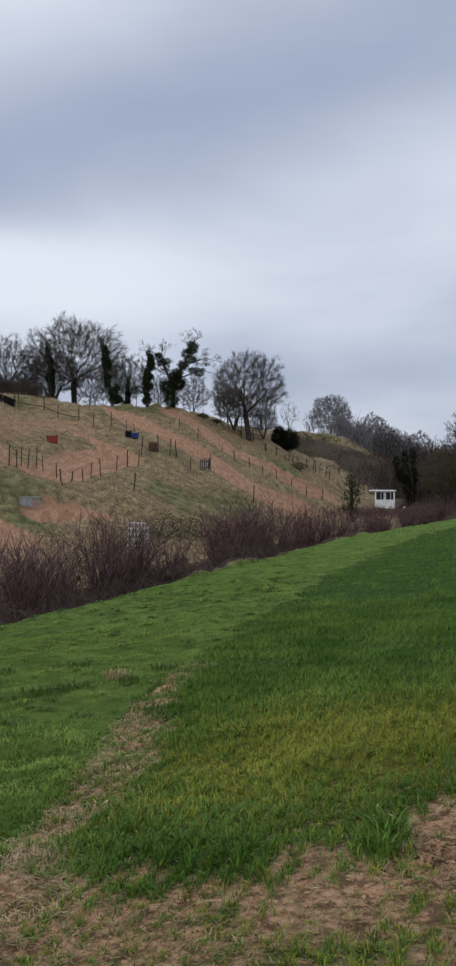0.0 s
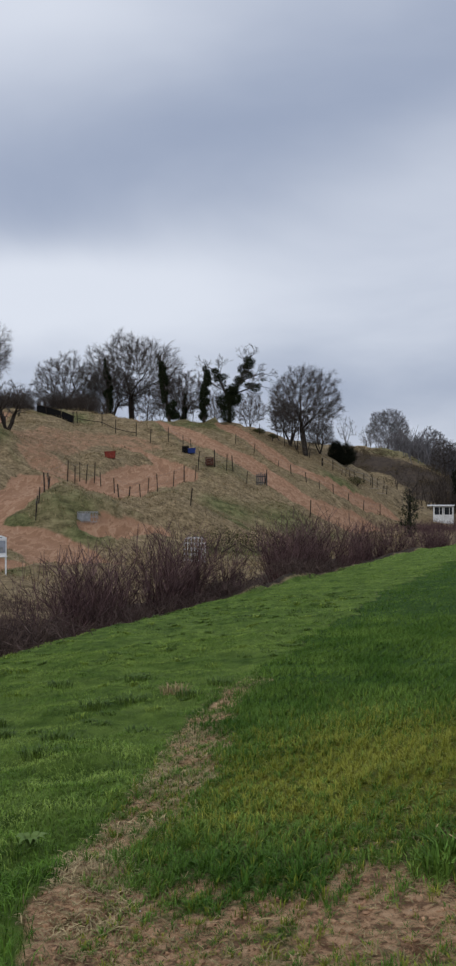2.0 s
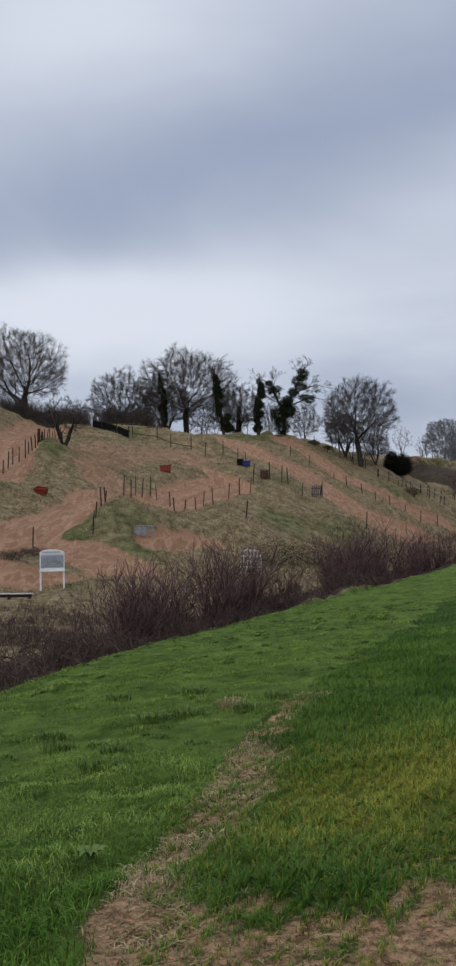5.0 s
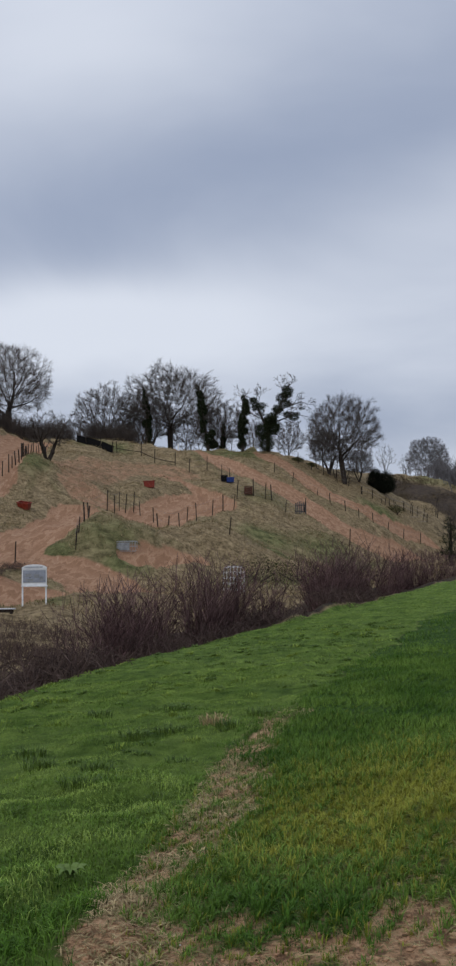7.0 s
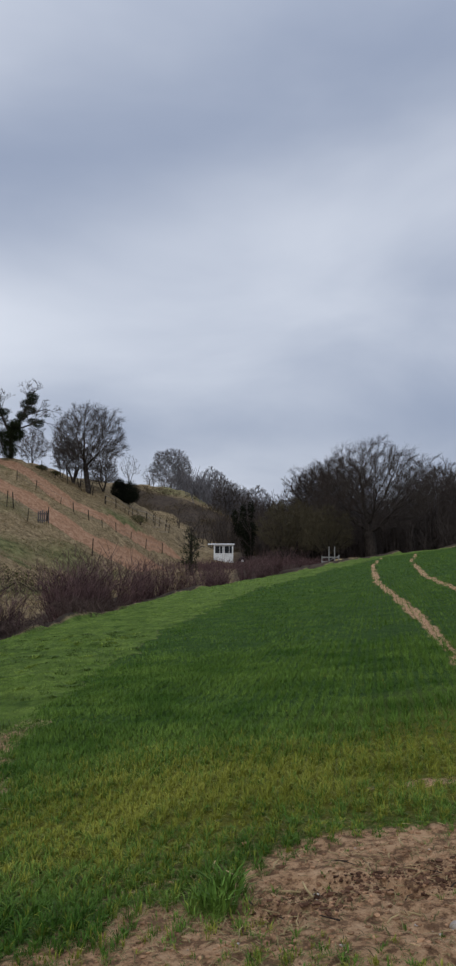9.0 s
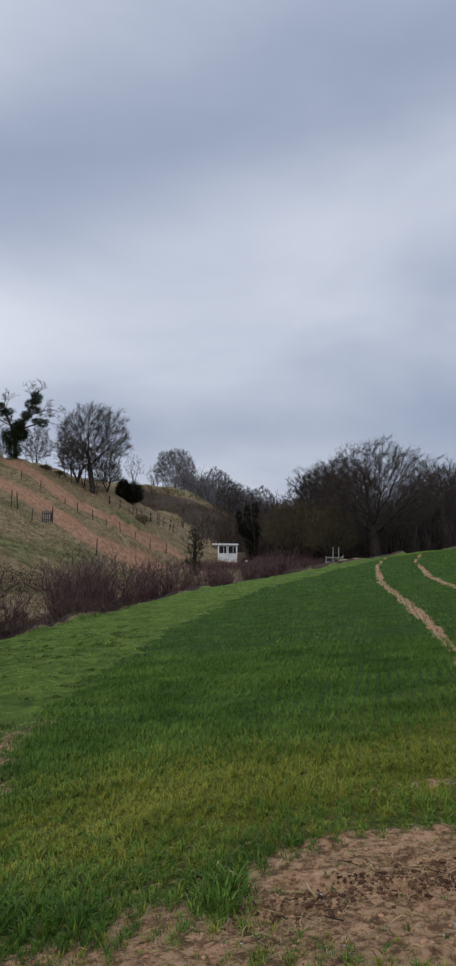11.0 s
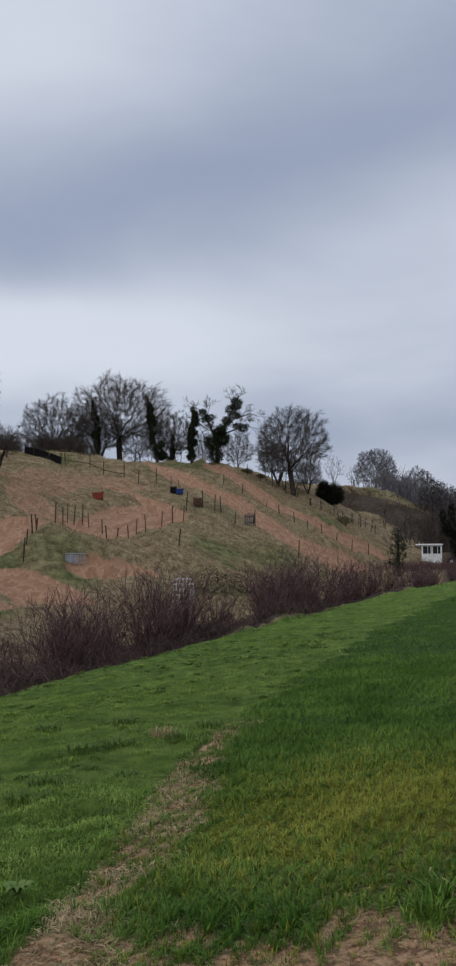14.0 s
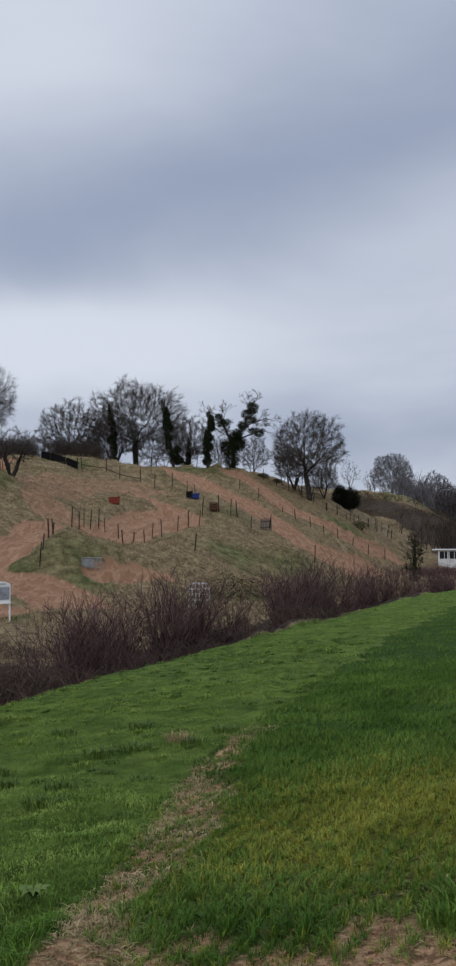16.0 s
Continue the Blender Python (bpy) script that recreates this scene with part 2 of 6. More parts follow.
M_GREYPANEL = material("faded_grey_panel", (0.22, 0.24, 0.28), (0.33, 0.355, 0.40), rough=0.5, scale=6, bump=0.1, spots=((0.15, 0.165, 0.19), 5.0, 0.6))
M_RED = material("faded_red_plastic", (0.13, 0.018, 0.010), (0.24, 0.034, 0.018), rough=0.5, scale=5, bump=0.1, spots=((0.14, 0.05, 0.035), 4.0, 0.6))
M_BLUE = material("blue_plastic", (0.008, 0.022, 0.11), (0.015, 0.04, 0.19), rough=0.45, scale=5, bump=0.1)
M_RUST = material("brown_rusty_sheet", (0.045, 0.016, 0.010), (0.11, 0.042, 0.026), rough=0.8, scale=6, bump=0.4)
M_DARKPANE = material("dark_window_pane", (0.015, 0.017, 0.02), (0.03, 0.033, 0.038), rough=0.12, bump=0)
M_TYRE = material("black_tyre_rubber", (0.008, 0.008, 0.008), (0.02, 0.02, 0.02), rough=0.8, scale=10)
M_GREYSHEET = material("galvanised_grey_sheet", (0.20, 0.21, 0.22), (0.34, 0.35, 0.36), rough=0.55, scale=5, metal=0.3, bump=0.2)
M_STONE = material("pale_field_stone", (0.24, 0.2, 0.16), (0.48, 0.43, 0.37), scale=12, bump=0.5)
M_OLDWHITE = material("weathered_white_wood", (0.15, 0.15, 0.135), (0.28, 0.28, 0.255), rough=0.8, scale=6, bump=0.3)
M_CAGE = material("pale_dirty_metal", (0.42, 0.41, 0.41), (0.60, 0.59, 0.59), rough=0.6, scale=6, bump=0.2)
M_SLATE = material("grey_weathered_slats", (0.045, 0.044, 0.046), (0.12, 0.115, 0.115), rough=0.9, scale=14, bump=0.5)
# ---- lie of the land ----
FIELD_X, FIELD_Y, FIELD_BOW = 0.085, -0.047, 1.0e-4   # slope of the field across and along, and its hollow
FLOOR = -2.5                              # valley floor


def smooth_curve(xs, ys, width=0.02, lo=-1.6, hi=1.6, n=1601):
    """A smooth table through a few knots."""
    t = np.linspace(lo, hi, n)
    v = np.interp(t, xs, ys)
    k = max(1, int(width / (hi - lo) * n))
    w = np.hanning(2 * k + 3)
    w /= w.sum()
    pad = np.concatenate([np.full(k + 1, v[0]), v, np.full(k + 1, v[-1])])
    return t, np.convolve(pad, w, "valid")


def step(v, a, b):
    s = np.clip((v - a) / (b - a), 0.0, 1.0)
    return s * s * (3 - 2 * s)


# field edge: x over y
EDGE = ([-60, 0, 10, 17, 21, 27, 32, 37.5, 50, 58, 69, 75, 89, 97, 104, 110, 116, 130, 400], [-7.5, -6, -5.3, -5.1, -3.7, -2, -0.4, 1.7, 4.9, 8.3, 14.5, 18.3, 25.7, 30.6, 36.2, 45.2, 60, 100, 900])
# foot and crest of the near hill: bearing, distance, height
FOOT = ([-1.5, -0.45, -0.30, -0.20, -0.10, 0.0, 0.06, 0.11, 0.15, 0.30], [40, 45, 50, 56, 64, 78, 92, 108, 124, 150])
CREST_D = ([-1.5, -0.45, -0.36, -0.24, -0.137, -0.044, 0.0375, 0.106, 0.15], [80, 94, 98, 108, 116, 122, 128, 131, 134])
CREST_Z = ([-1.5, -0.45, -0.36, -0.30, -0.24, -0.20, -0.137, -0.075, -0.044, 0.006, 0.0375, 0.062, 0.106, 0.14, 0.2], [14.0, 12.6, 12.0, 10.2, 11.0, 10.5, 10.3, 10.3, 9.9, 8.6, 7.8, 5.8, 2.2, -0.8, -2.5])
# the scrubby hill behind
FAR_Z = ([-1.5, -0.1, 0.04, 0.062, 0.12, 0.15, 0.19, 0.23, 0.4], [12.0, 11.5, 11.0, 11.0, 9.6, 6.3, 2.0, -1.5, -2.5])
T_EDGE = smooth_curve(*EDGE, 4, -60, 400, 921)
T_FOOT, T_CD = smooth_curve(*FOOT, 0.05), smooth_curve(*CREST_D, 0.05)
T_CZ, T_FZ = smooth_curve(*CREST_Z, 0.012), smooth_curve(*FAR_Z, 0.02)
# mounds on the track: x, y, radius across, radius along, height
MOUNDS = ((-6.4, 72.0, 6.0, 4.5, 2.3), (-14.4, 67.0, 4.2, 3.4, 1.9), (-13.6, 105.0, 3.0, 3.0, 0.8), (-25.0, 81.0, 4.5, 7.0, 1.8), (-19.5, 52.5, 3.0, 2.0, 0.7))


def field_z(x, y):
    z = FIELD_X * x + FIELD_Y * y + FIELD_BOW * np.clip(y, 0, 220) ** 2
    return np.where(z > 3, 3 + (z - 3) * 0.2, z)


def ground_z(x, y):
    """Height of the land over a place in the plan."""
    x, y = np.asarray(x, float), np.asarray(y, float)
    yy = np.maximum(y, 1.0)
    u, d = np.clip(x / yy, -1.5, 1.5), np.where(y > 1, yy, 1.0)
    field = field_z(x, y)
    far = step(y, 150, 190)
    field = field * (1 - far) + FLOOR * 0.6 * far
    df, dc = np.interp(u, *T_FOOT), np.interp(u, *T_CD)
    zc, zf = np.interp(u, *T_CZ), np.interp(u, *T_FZ)
    s = (d - df) / np.maximum(dc - df, 5)
    face = FLOOR + np.maximum(zc - FLOOR, 0) * (0.35 * np.clip(s, 0, 1) + 0.65 * step(s, -0.05, 1.12))
    back = zc - 0.045 * (d - dc)
    hill = np.where(s < 1, face, np.maximum(back, FLOOR))
    hill2 = FLOOR + (zf - FLOOR) * step(d, 138, 205)
    valley = np.maximum(hill, hill2)
    for mx, my, rx, ry, h in MOUNDS:
        valley = valley + h * np.exp(-((x - mx) / rx) ** 2 - ((y - my) / ry) ** 2)
    side = x - np.interp(y, *T_EDGE)
    w = step(side, -3.2 - 0.25 * np.clip(y - 60, 0, 60), 0.6)
    return field * w + valley * (1 - w)


def lattice(ix, iy, seed):
    v = np.sin(ix * 127.1 + iy * 311.7 + seed * 74.7) * 43758.5453
    return v - np.floor(v)


def rough_noise(x, y, scale, seed=0, octaves=4):
    """Value noise of the plan, about -0.5 to 0.5."""
    tot, amp, norm = 0.0, 1.0, 0.0
    for o in range(octaves):
        fx, fy = x / scale, y / scale
        ix, iy = np.floor(fx), np.floor(fy)
        tx, ty = fx - ix, fy - iy
        tx, ty = tx * tx * (3 - 2 * tx), ty * ty * (3 - 2 * ty)
        a, b_ = lattice(ix, iy, seed + o), lattice(ix + 1, iy, seed + o)
        c, d = lattice(ix, iy + 1, seed + o), lattice(ix + 1, iy + 1, seed + o)
        tot = tot + amp * ((a * (1 - tx) + b_ * tx) * (1 - ty) + (c * (1 - tx) + d * tx) * ty - 0.5)
        norm += amp
        amp *= 0.5
        scale *= 0.5
    return tot / norm


def lane_distance(x, y, pts):
    """Distance in the plan from a line of points."""
    best = np.full(np.shape(x), 1e9)
    for (ax, ay), (bx, by) in zip(pts[:-1], pts[1:]):
        dx, dy = bx - ax, by - ay
        s = np.clip(((x - ax) * dx + (y - ay) * dy) / (dx * dx + dy * dy), 0, 1)
        best = np.minimum(best, np.hypot(x - ax - s * dx, y - ay - s * dy))
    return best


def edge_side(x, y):
    return x - np.interp(y, *T_EDGE)


# lanes of bare clay: half width, points in the plan
LANES = (
    (2.8, 1, ((-17.0, 115.2), (-14.0, 111.6), (-9.9, 105.3), (-6.8, 104.0), (-3.9, 102.6), (-1.3, 100.8), (1.4, 98.3), (4.4, 98.7), (8.7, 103.4))),
    (2.1, 1, ((-6.5, 119.2), (-3.5, 113.2), (-0.7, 110.2), (1.9, 109.2), (4.9, 109.3), (8.5, 112.3), (11.8, 115.5))),
    (2.4, 1, ((-14.1, 77.6), (-13.1, 82.9), (-11.6, 88.1), (-10.4, 91.0))),
    (1.3, 0.8, ((-10.4, 91.0), (-13.1, 94.6), (-15.6, 95.7))),
    (3.6, 0.52, ((-21.7, 85.6), (-20.8, 94.1), (-18.3, 96.6), (-15.4, 98.2))),
    (2.4, 0.55, ((-20.1, 81.1), (-18.3, 78.9))),
    (2.2, 1, ((-25.9, 73.4), (-26.1, 76.8), (-28.8, 89.3), (-31.1, 102.8))),
    (2.2, 1, ((-21.0, 51.7), (-20.7, 58.5), (-20.0, 63.7), (-18.7, 66.7), (-18.6, 73.9))),
    (2.6, 0.9, ((-17.6, 59.7), (-15.6, 59.5), (-13.2, 57.8), (-10.7, 52.7))),
    (3, 0.8, ((-19.1, 50.2), (-17.4, 51.1), (-16.0, 51.0))),
    (1.2, 0.8, ((-12.1, 63.6), (-10.3, 65.2), (-8.4, 66.6))),
)
# the line between margin grass and crop, and the trodden bare strip along it
CROP_LINE = ([-40, 0, 3, 5.6, 6.4, 7.9, 9.4, 13, 17.7, 27, 39.5, 52, 75, 95, 110, 140], [-1.0, -0.9, -0.75, -1.1, -1.0, -0.93, -0.77, -0.08, 0.9, 2.95, 6.6, 11.0, 21.4, 31.5, 45.8, 110])
T_CROP = smooth_curve(*CROP_LINE, 1.2, -40, 140, 1801)
CHURN = ((0.83, 4.42), (1.2, 4.58), (1.57, 4.74), (1.95, 4.68))   # soil poached by hooves
STRIP = ((-1.0, 2.5), (-0.9, 4.2), (-0.9, 4.7), (-0.98, 5.3), (-0.79, 5.8), (-0.79, 6.3), (-0.68, 7.0), (-0.75, 8.5), (-0.64, 9.5), (-0.42, 11.2))
TRAMS = (((4.0, 8.0), (5.45, 13.3), (7.33, 19.6), (9.7, 27.9), (13.8, 42.8), (22.6, 71.2), (30, 92)), ((8.0, 17), (13.0, 31.8), (16.8, 44.8), (27.1, 75.3), (35, 96)))


def land_masks(x, y):
    side = edge_side(x, y)
    infield = step(side, -0.5, 0.1)
    crop_side = x - np.interp(y, *T_CROP)
    wob = rough_noise(x, y, 0.9, 11, 4)
    crop = infield * step(crop_side + 0.012 * np.clip(y, 0, 80) * rough_noise(x, y, 5.0, 17, 3) + (0.5 + 0.02 * np.clip(y, 0, 60)) * wob, -0.12 - 0.006 * np.clip(y, 0, 60), 0.12 + 0.006 * np.clip(y, 0, 60))
    d = np.hypot(x, y)
    # trodden strip, broken by grass and thinning out along the way
    sd = lane_distance(x, y, STRIP) + 0.3 * rough_noise(x, y, 0.5, 3, 3)
    strip = (1 - step(sd, 0.08, 0.36)) * (0.82 + 0.9 * rough_noise(x, y, 0.28, 13, 3)) * (1.06 - 0.06 * step(y, 5.8, 7.0) - 0.4 * step(y, 8.0, 11.2))
    # bare headland at the field's end and one larger bald patch
    head = 1 - step(y + 0.9 * rough_noise(x, y, 0.9, 7) - 0.1 * x, 4.4, 5.5)
    bald = np.exp(-(((x - 1.78) / 1.1) ** 2 + ((y - 4.55) / 0.98) ** 2) ** 2)
    bald = np.maximum(bald, 0.55 * np.exp(-(((x - 0.42) / 0.36) ** 2 + ((y - 4.35) / 0.5) ** 2) ** 2))
    bald2 = np.exp(-((x - 2.9) / 1.1) ** 2 - ((y - 6.4) / 0.13) ** 2)
    soil = np.clip(np.maximum.reduce([strip, head * (0.80 + 1.7 * rough_noise(x, y, 0.4, 9)), bald * 1.3, bald2]), 0, 1) * step(side, 0.2, 2.2) * step(crop_side, -0.42, -0.04)
    # thin stand with the earth showing through near the headland
    soil = soil * (1 - 0.75 * crop * np.exp(-((x + 0.3) / 0.5) ** 2 - ((y - 5.1) / 0.42) ** 2))
    soil = np.maximum(soil, 0.43 * crop * (1 - step(y, 5.2, 8.0)))
    tram = np.zeros_like(x)
    for pts in TRAMS:
        tram = np.maximum(tram, 1 - step(lane_distance(x, y, pts) + 0.24 * rough_noise(x, y, 0.9, 21), 0.03, 0.31 + 0.001 * y) - 0.05 + 0.3 * rough_noise(x, y, 0.6, 23, 2) * (1 - step(y, 35, 65)))
    soil = np.maximum(soil, 0.8 * tram * infield)
    grass = infield * (1 - crop)
    dirt, rut, berm = np.zeros_like(x), np.full(np.shape(x), 30.0), np.zeros_like(x)
    for half, strength, pts in LANES:
        ld = lane_distance(x, y, pts)
        rut = np.minimum(rut, ld)
        berm = np.maximum(berm, np.exp(-((ld - half * 1.35) / 0.6) ** 2))
        dirt = np.maximum(dirt, strength * (1 - step(ld + 1.3 * rough_noise(x, y, 4, 31), half * 0.75, half * 1.15)))
    u = x / np.maximum(y, 1)
    scrub = step(d, 128, 150) * step(u, 0.02, 0.08) * step(rough_noise(x, y, 14, 41) + 0.25, 0.05, 0.3)
    scrub = scrub * (1 - step(d, 191, 199) * (u < 0.19))
    scrub = np.maximum(scrub, step(side, -7.5, -3.0) * (1 - infield) * 0.95)
    scrub = np.maximum(scrub, step(u, 0.13, 0.2) * (1 - infield) * 0.8)
    green = 0.1 + 0.0 * x
    for gx, gy, gr, ga in GREENS:
        green = np.maximum(green, ga * np.exp(-((x - gx) ** 2 + (y - gy) ** 2) / gr ** 2))
    green = np.maximum(green, 0.42 * berm)
    yellow = (np.exp(-((y - 0.15 * x - 6.6) / 1.35) ** 2) + 0.42 * np.exp(-((y - 0.2 * x - 8.5) / 3.2) ** 2)) * (0.35 + 0.65 * step(x, -0.9, 0.5))
    scrub = scrub * (1 - 0.95 * np.exp(-(((x - 23) / 14) ** 2 + ((y - 196) / 9) ** 2)))
    churn = 1 - step(lane_distance(x, y, CHURN) + 0.25 * rough_noise(x, y, 0.3, 15, 2), 0.04, 0.22)
    return {"bald": bald, "churn": churn, "crop": crop, "soil": soil, "grass": grass, "dirt": dirt * (1 - infield), "berm": berm * (1 - infield) * (1 - dirt), "scrub": scrub * (1 - infield), "green": green, "yellow": yellow, "rut": rut}


GREENS = ((-15.0, 65.0, 4.8, 0.66), (-17.5, 62.5, 2.2, 0.95), (-12.5, 61.5, 2.5, 0.9), (-3.0, 62, 6.5, 0.9), (1.0, 86, 6.0, 0.8), (-28, 69, 5, 0.85), (-14, 47.5, 2.2, 0.9), (-10, 117, 9, 0.7), (-24, 107, 5, 0.8), (2.5, 84, 4, 0.8), (7, 113.5, 4, 0.8), (21, 196, 10, 0.6), (27, 198, 8, 0.65), (-2.5, 76, 5.5, 0.85), (-4.5, 84, 4.5, 0.8), (0.7, 84, 4, 0.85), (0.8, 91, 4, 0.6), (-25, 81, 4, 0.7), (-6, 96, 4, 0.6), (-12, 107, 5, 0.55))


def fine_relief(x, y, masks):
    inf = np.clip(masks["crop"] + masks["grass"], 0, 1)
    d = np.hypot(x, y)
    crumbs = np.minimum(0.0, rough_noise(x, y, 0.16, 52, 3) + 0.06)
    z = masks["soil"] * (0.08 * rough_noise(x, y, 0.35, 51, 4) + (0.14 + 0.3 * masks["churn"]) * crumbs) * (1 - step(d, 8, 16))
    z = z + masks["grass"] * (0.15 * rough_noise(x, y, 0.8, 53, 3) + 0.10 * rough_noise(x, y, 0.3, 54, 2))
    z = z + masks["crop"] * 0.06 * rough_noise(x, y, 1.4, 55, 2)
    wild = (1 - inf) * step(d, 9, 16)
    z = z + wild * (1 - 0.75 * masks["dirt"]) * (0.75 * rough_noise(x, y, 3.2, 57, 4) + 0.75 * rough_noise(x, y, 1.7, 58, 2) + 1.1 * rough_noise(x, y, 11, 59, 3)) * (1 - step(d, 350, 700))
    z = z - masks["dirt"] * 0.25 + masks["berm"] * 0.12
    return z


def land_z(x, y):
    x, y = np.atleast_1d(np.asarray(x, float)), np.atleast_1d(np.asarray(y, float))
    return ground_z(x, y) + fine_relief(x, y, land_masks(x, y))


def gz(x, y):
    return float(land_z(x, y)[0])


def build_ground():
    ang = np.concatenate([np.radians(np.arange(-180, -34, 4.0)), np.radians(np.arange(-34, 44, 0.24)), np.radians(np.arange(44, 180, 4.0))])
    rad = np.concatenate([[0.0], np.geomspace(0.6, 3.0, 26), np.geomspace(3.03, 7.5, 140), np.geomspace(7.6, 60, 190), np.geomspace(61, 260, 120), np.geomspace(265, 3500, 34)])
    A, R = np.meshgrid(ang, rad)
    X, Y = R * np.sin(A), R * np.cos(A)
    masks = land_masks(X, Y)
    Z = ground_z(X, Y) + fine_relief(X, Y, masks)
    n, k = len(rad), len(ang)
    idx = np.arange(n * k).reshape(n, k)
    a, b_ = idx[:-1], idx[1:]
    quads = np.stack([a, np.roll(a, -1, 1), np.roll(b_, -1, 1), b_], -1).reshape(-1, 4)
    me = bpy.data.meshes.new("ground")
    me.from_pydata(np.stack([X, Y, Z], -1).reshape(-1, 3).tolist(), [], quads[:, ::-1].tolist())
    masks.pop("bald"), masks.pop("churn"), masks.pop("berm")
    for name, v in masks.items():
        at = me.attributes.new(name, "FLOAT", "POINT")
        at.data.foreach_set("value", v.reshape(-1).astype(np.float32))
    me.polygons.foreach_set("use_smooth", np.ones(len(quads), bool))
    me.materials.append(M_LAND)
    me.update()
    return tagged(new("ground", me), "grass field, crop and clay hillside of a dirt track", "ground", kind="structure")


build_ground()


# ---- makers ----
def thing(name, x, y, label, category, group="", z=None, turn=0.0, kind=""):
    """An empty at the base of a thing, standing on the land."""
    ob = new(name)
    ob.matrix_world = pose(x, y, gz(x, y) if z is None else z, 0, 0, turn)
    return tagged(ob, label, category, group, kind)


def mesh_part(name, me, parent, label="", m=None):
    ob = new(name, me)
    ob.parent = parent
    if m is not None:
        ob.matrix_basis = m
    return tagged(ob, label)


def part(name, bm, mat, parent, label="", smooth=False):
    me = bpy.data.meshes.new(name)
    bm.to_mesh(me)
    bm.free()
    me.materials.append(mat)
    if smooth:
        me.polygons.foreach_set("use_smooth", np.ones(len(me.polygons), bool))
    return mesh_part(name, me, parent, label)


def box(bm, x, y, z, sx, sy, sz, bevel=0.0, m=None):
    """A box with its middle at x, y, z and full sizes."""
    g = bmesh.ops.create_cube(bm, size=1.0, matrix=(m or Matrix()) @ Matrix.Translation((x, y, z)) @ Matrix.Diagonal((sx, sy, sz, 1)))
    if bevel:
        es = list({e for v in g["verts"] for e in v.link_edges})
        bmesh.ops.bevel(bm, geom=es, offset=bevel, segments=1, affect="EDGES", profile=0.5)
    return bm


def rod(bm, a, b, r, r2=None, sides=6):
    a, b = Vector(a), Vector(b)
    m = Matrix.Translation((a + b) / 2) @ (b - a).to_track_quat("Z", "Y").to_matrix().to_4x4()
    bmesh.ops.create_cone(bm, cap_ends=True, segments=sides, radius1=r, radius2=r if r2 is None else r2, depth=(b - a).length, matrix=m)
    return bm


def fill_mesh(name, v, f, mat, smooth=False):
    """A mesh from arrays of places and of faces that all have the same number of corners."""
    me = bpy.data.meshes.new(name)
    v, f = np.asarray(v, np.float32).reshape(-1, 3), np.asarray(f, np.int32)
    me.vertices.add(len(v))
    me.vertices.foreach_set("co", v.reshape(-1))
    me.loops.add(f.size)
    me.loops.foreach_set("vertex_index", f.reshape(-1))
    me.polygons.add(len(f))
    me.polygons.foreach_set("loop_start", np.arange(0, f.size, f.shape[1], dtype=np.int32))
    me.update(calc_edges=True)
    me.polygons.foreach_set("use_smooth", np.full(len(f), smooth))
    me.materials.append(mat)
    return me


def tubes(name, segs, mat, sides=3):
    """Tapered tubes from rows of (x0 y0 z0 x1 y1 z1 r0 r1) as one mesh."""
    s = np.asarray(segs, float)
    p0, p1 = s[:, 0:3], s[:, 3:6]
    d = p1 - p0
    d /= np.maximum(np.linalg.norm(d, axis=1, keepdims=True), 1e-6)
    ref = np.where(np.abs(d[:, 2:3]) < 0.8, np.array([[0, 0, 1.0]]), np.array([[1.0, 0, 0]]))
    a = np.cross(d, ref)
    a /= np.linalg.norm(a, axis=1, keepdims=True)
    b_ = np.cross(d, a)
    th = np.arange(sides) * 2 * np.pi / sides
    ring = np.cos(th)[None, :, None] * a[:, None] + np.sin(th)[None, :, None] * b_[:, None]
    v = np.concatenate([p0[:, None] + ring * s[:, 6][:, None, None], p1[:, None] + ring * s[:, 7][:, None, None]], 1).reshape(-1, 3)
    k = np.arange(sides)
    f = np.stack([k, (k + 1) % sides, (k + 1) % sides + sides, k + sides], -1)
    f = (f[None] + (np.arange(len(s)) * 2 * sides)[:, None, None]).reshape(-1, 4)
    return fill_mesh(name, v, f, mat, True)


def leaves(name, pts, size, mat, rng, flat=0.0):
    """Many small kite-shaped leaves at the given places as one mesh."""
    pts = np.asarray(pts, float)
    n = len(pts)
    d = rng.normal(size=(n, 3))
    d[:, 2] = d[:, 2] * (1 - flat) - 0.2
    d /= np.linalg.norm(d, axis=1, keepdims=True)
    w = np.cross(d, rng.normal(size=(n, 3)))
    w /= np.maximum(np.linalg.norm(w, axis=1, keepdims=True), 1e-6)
    L = size * rng.uniform(0.6, 1.3, (n, 1))
    v = np.stack([pts, pts + d * L * 0.5 + w * L * 0.36, pts + d * L, pts + d * L * 0.5 - w * L * 0.36], 1).reshape(-1, 3)
    return fill_mesh(name, v, np.arange(n * 4).reshape(n, 4), mat)


def unit(v):
    n = math.sqrt(v[0] * v[0] + v[1] * v[1] + v[2] * v[2]) or 1.0
    return (v[0] / n, v[1] / n, v[2] / n)


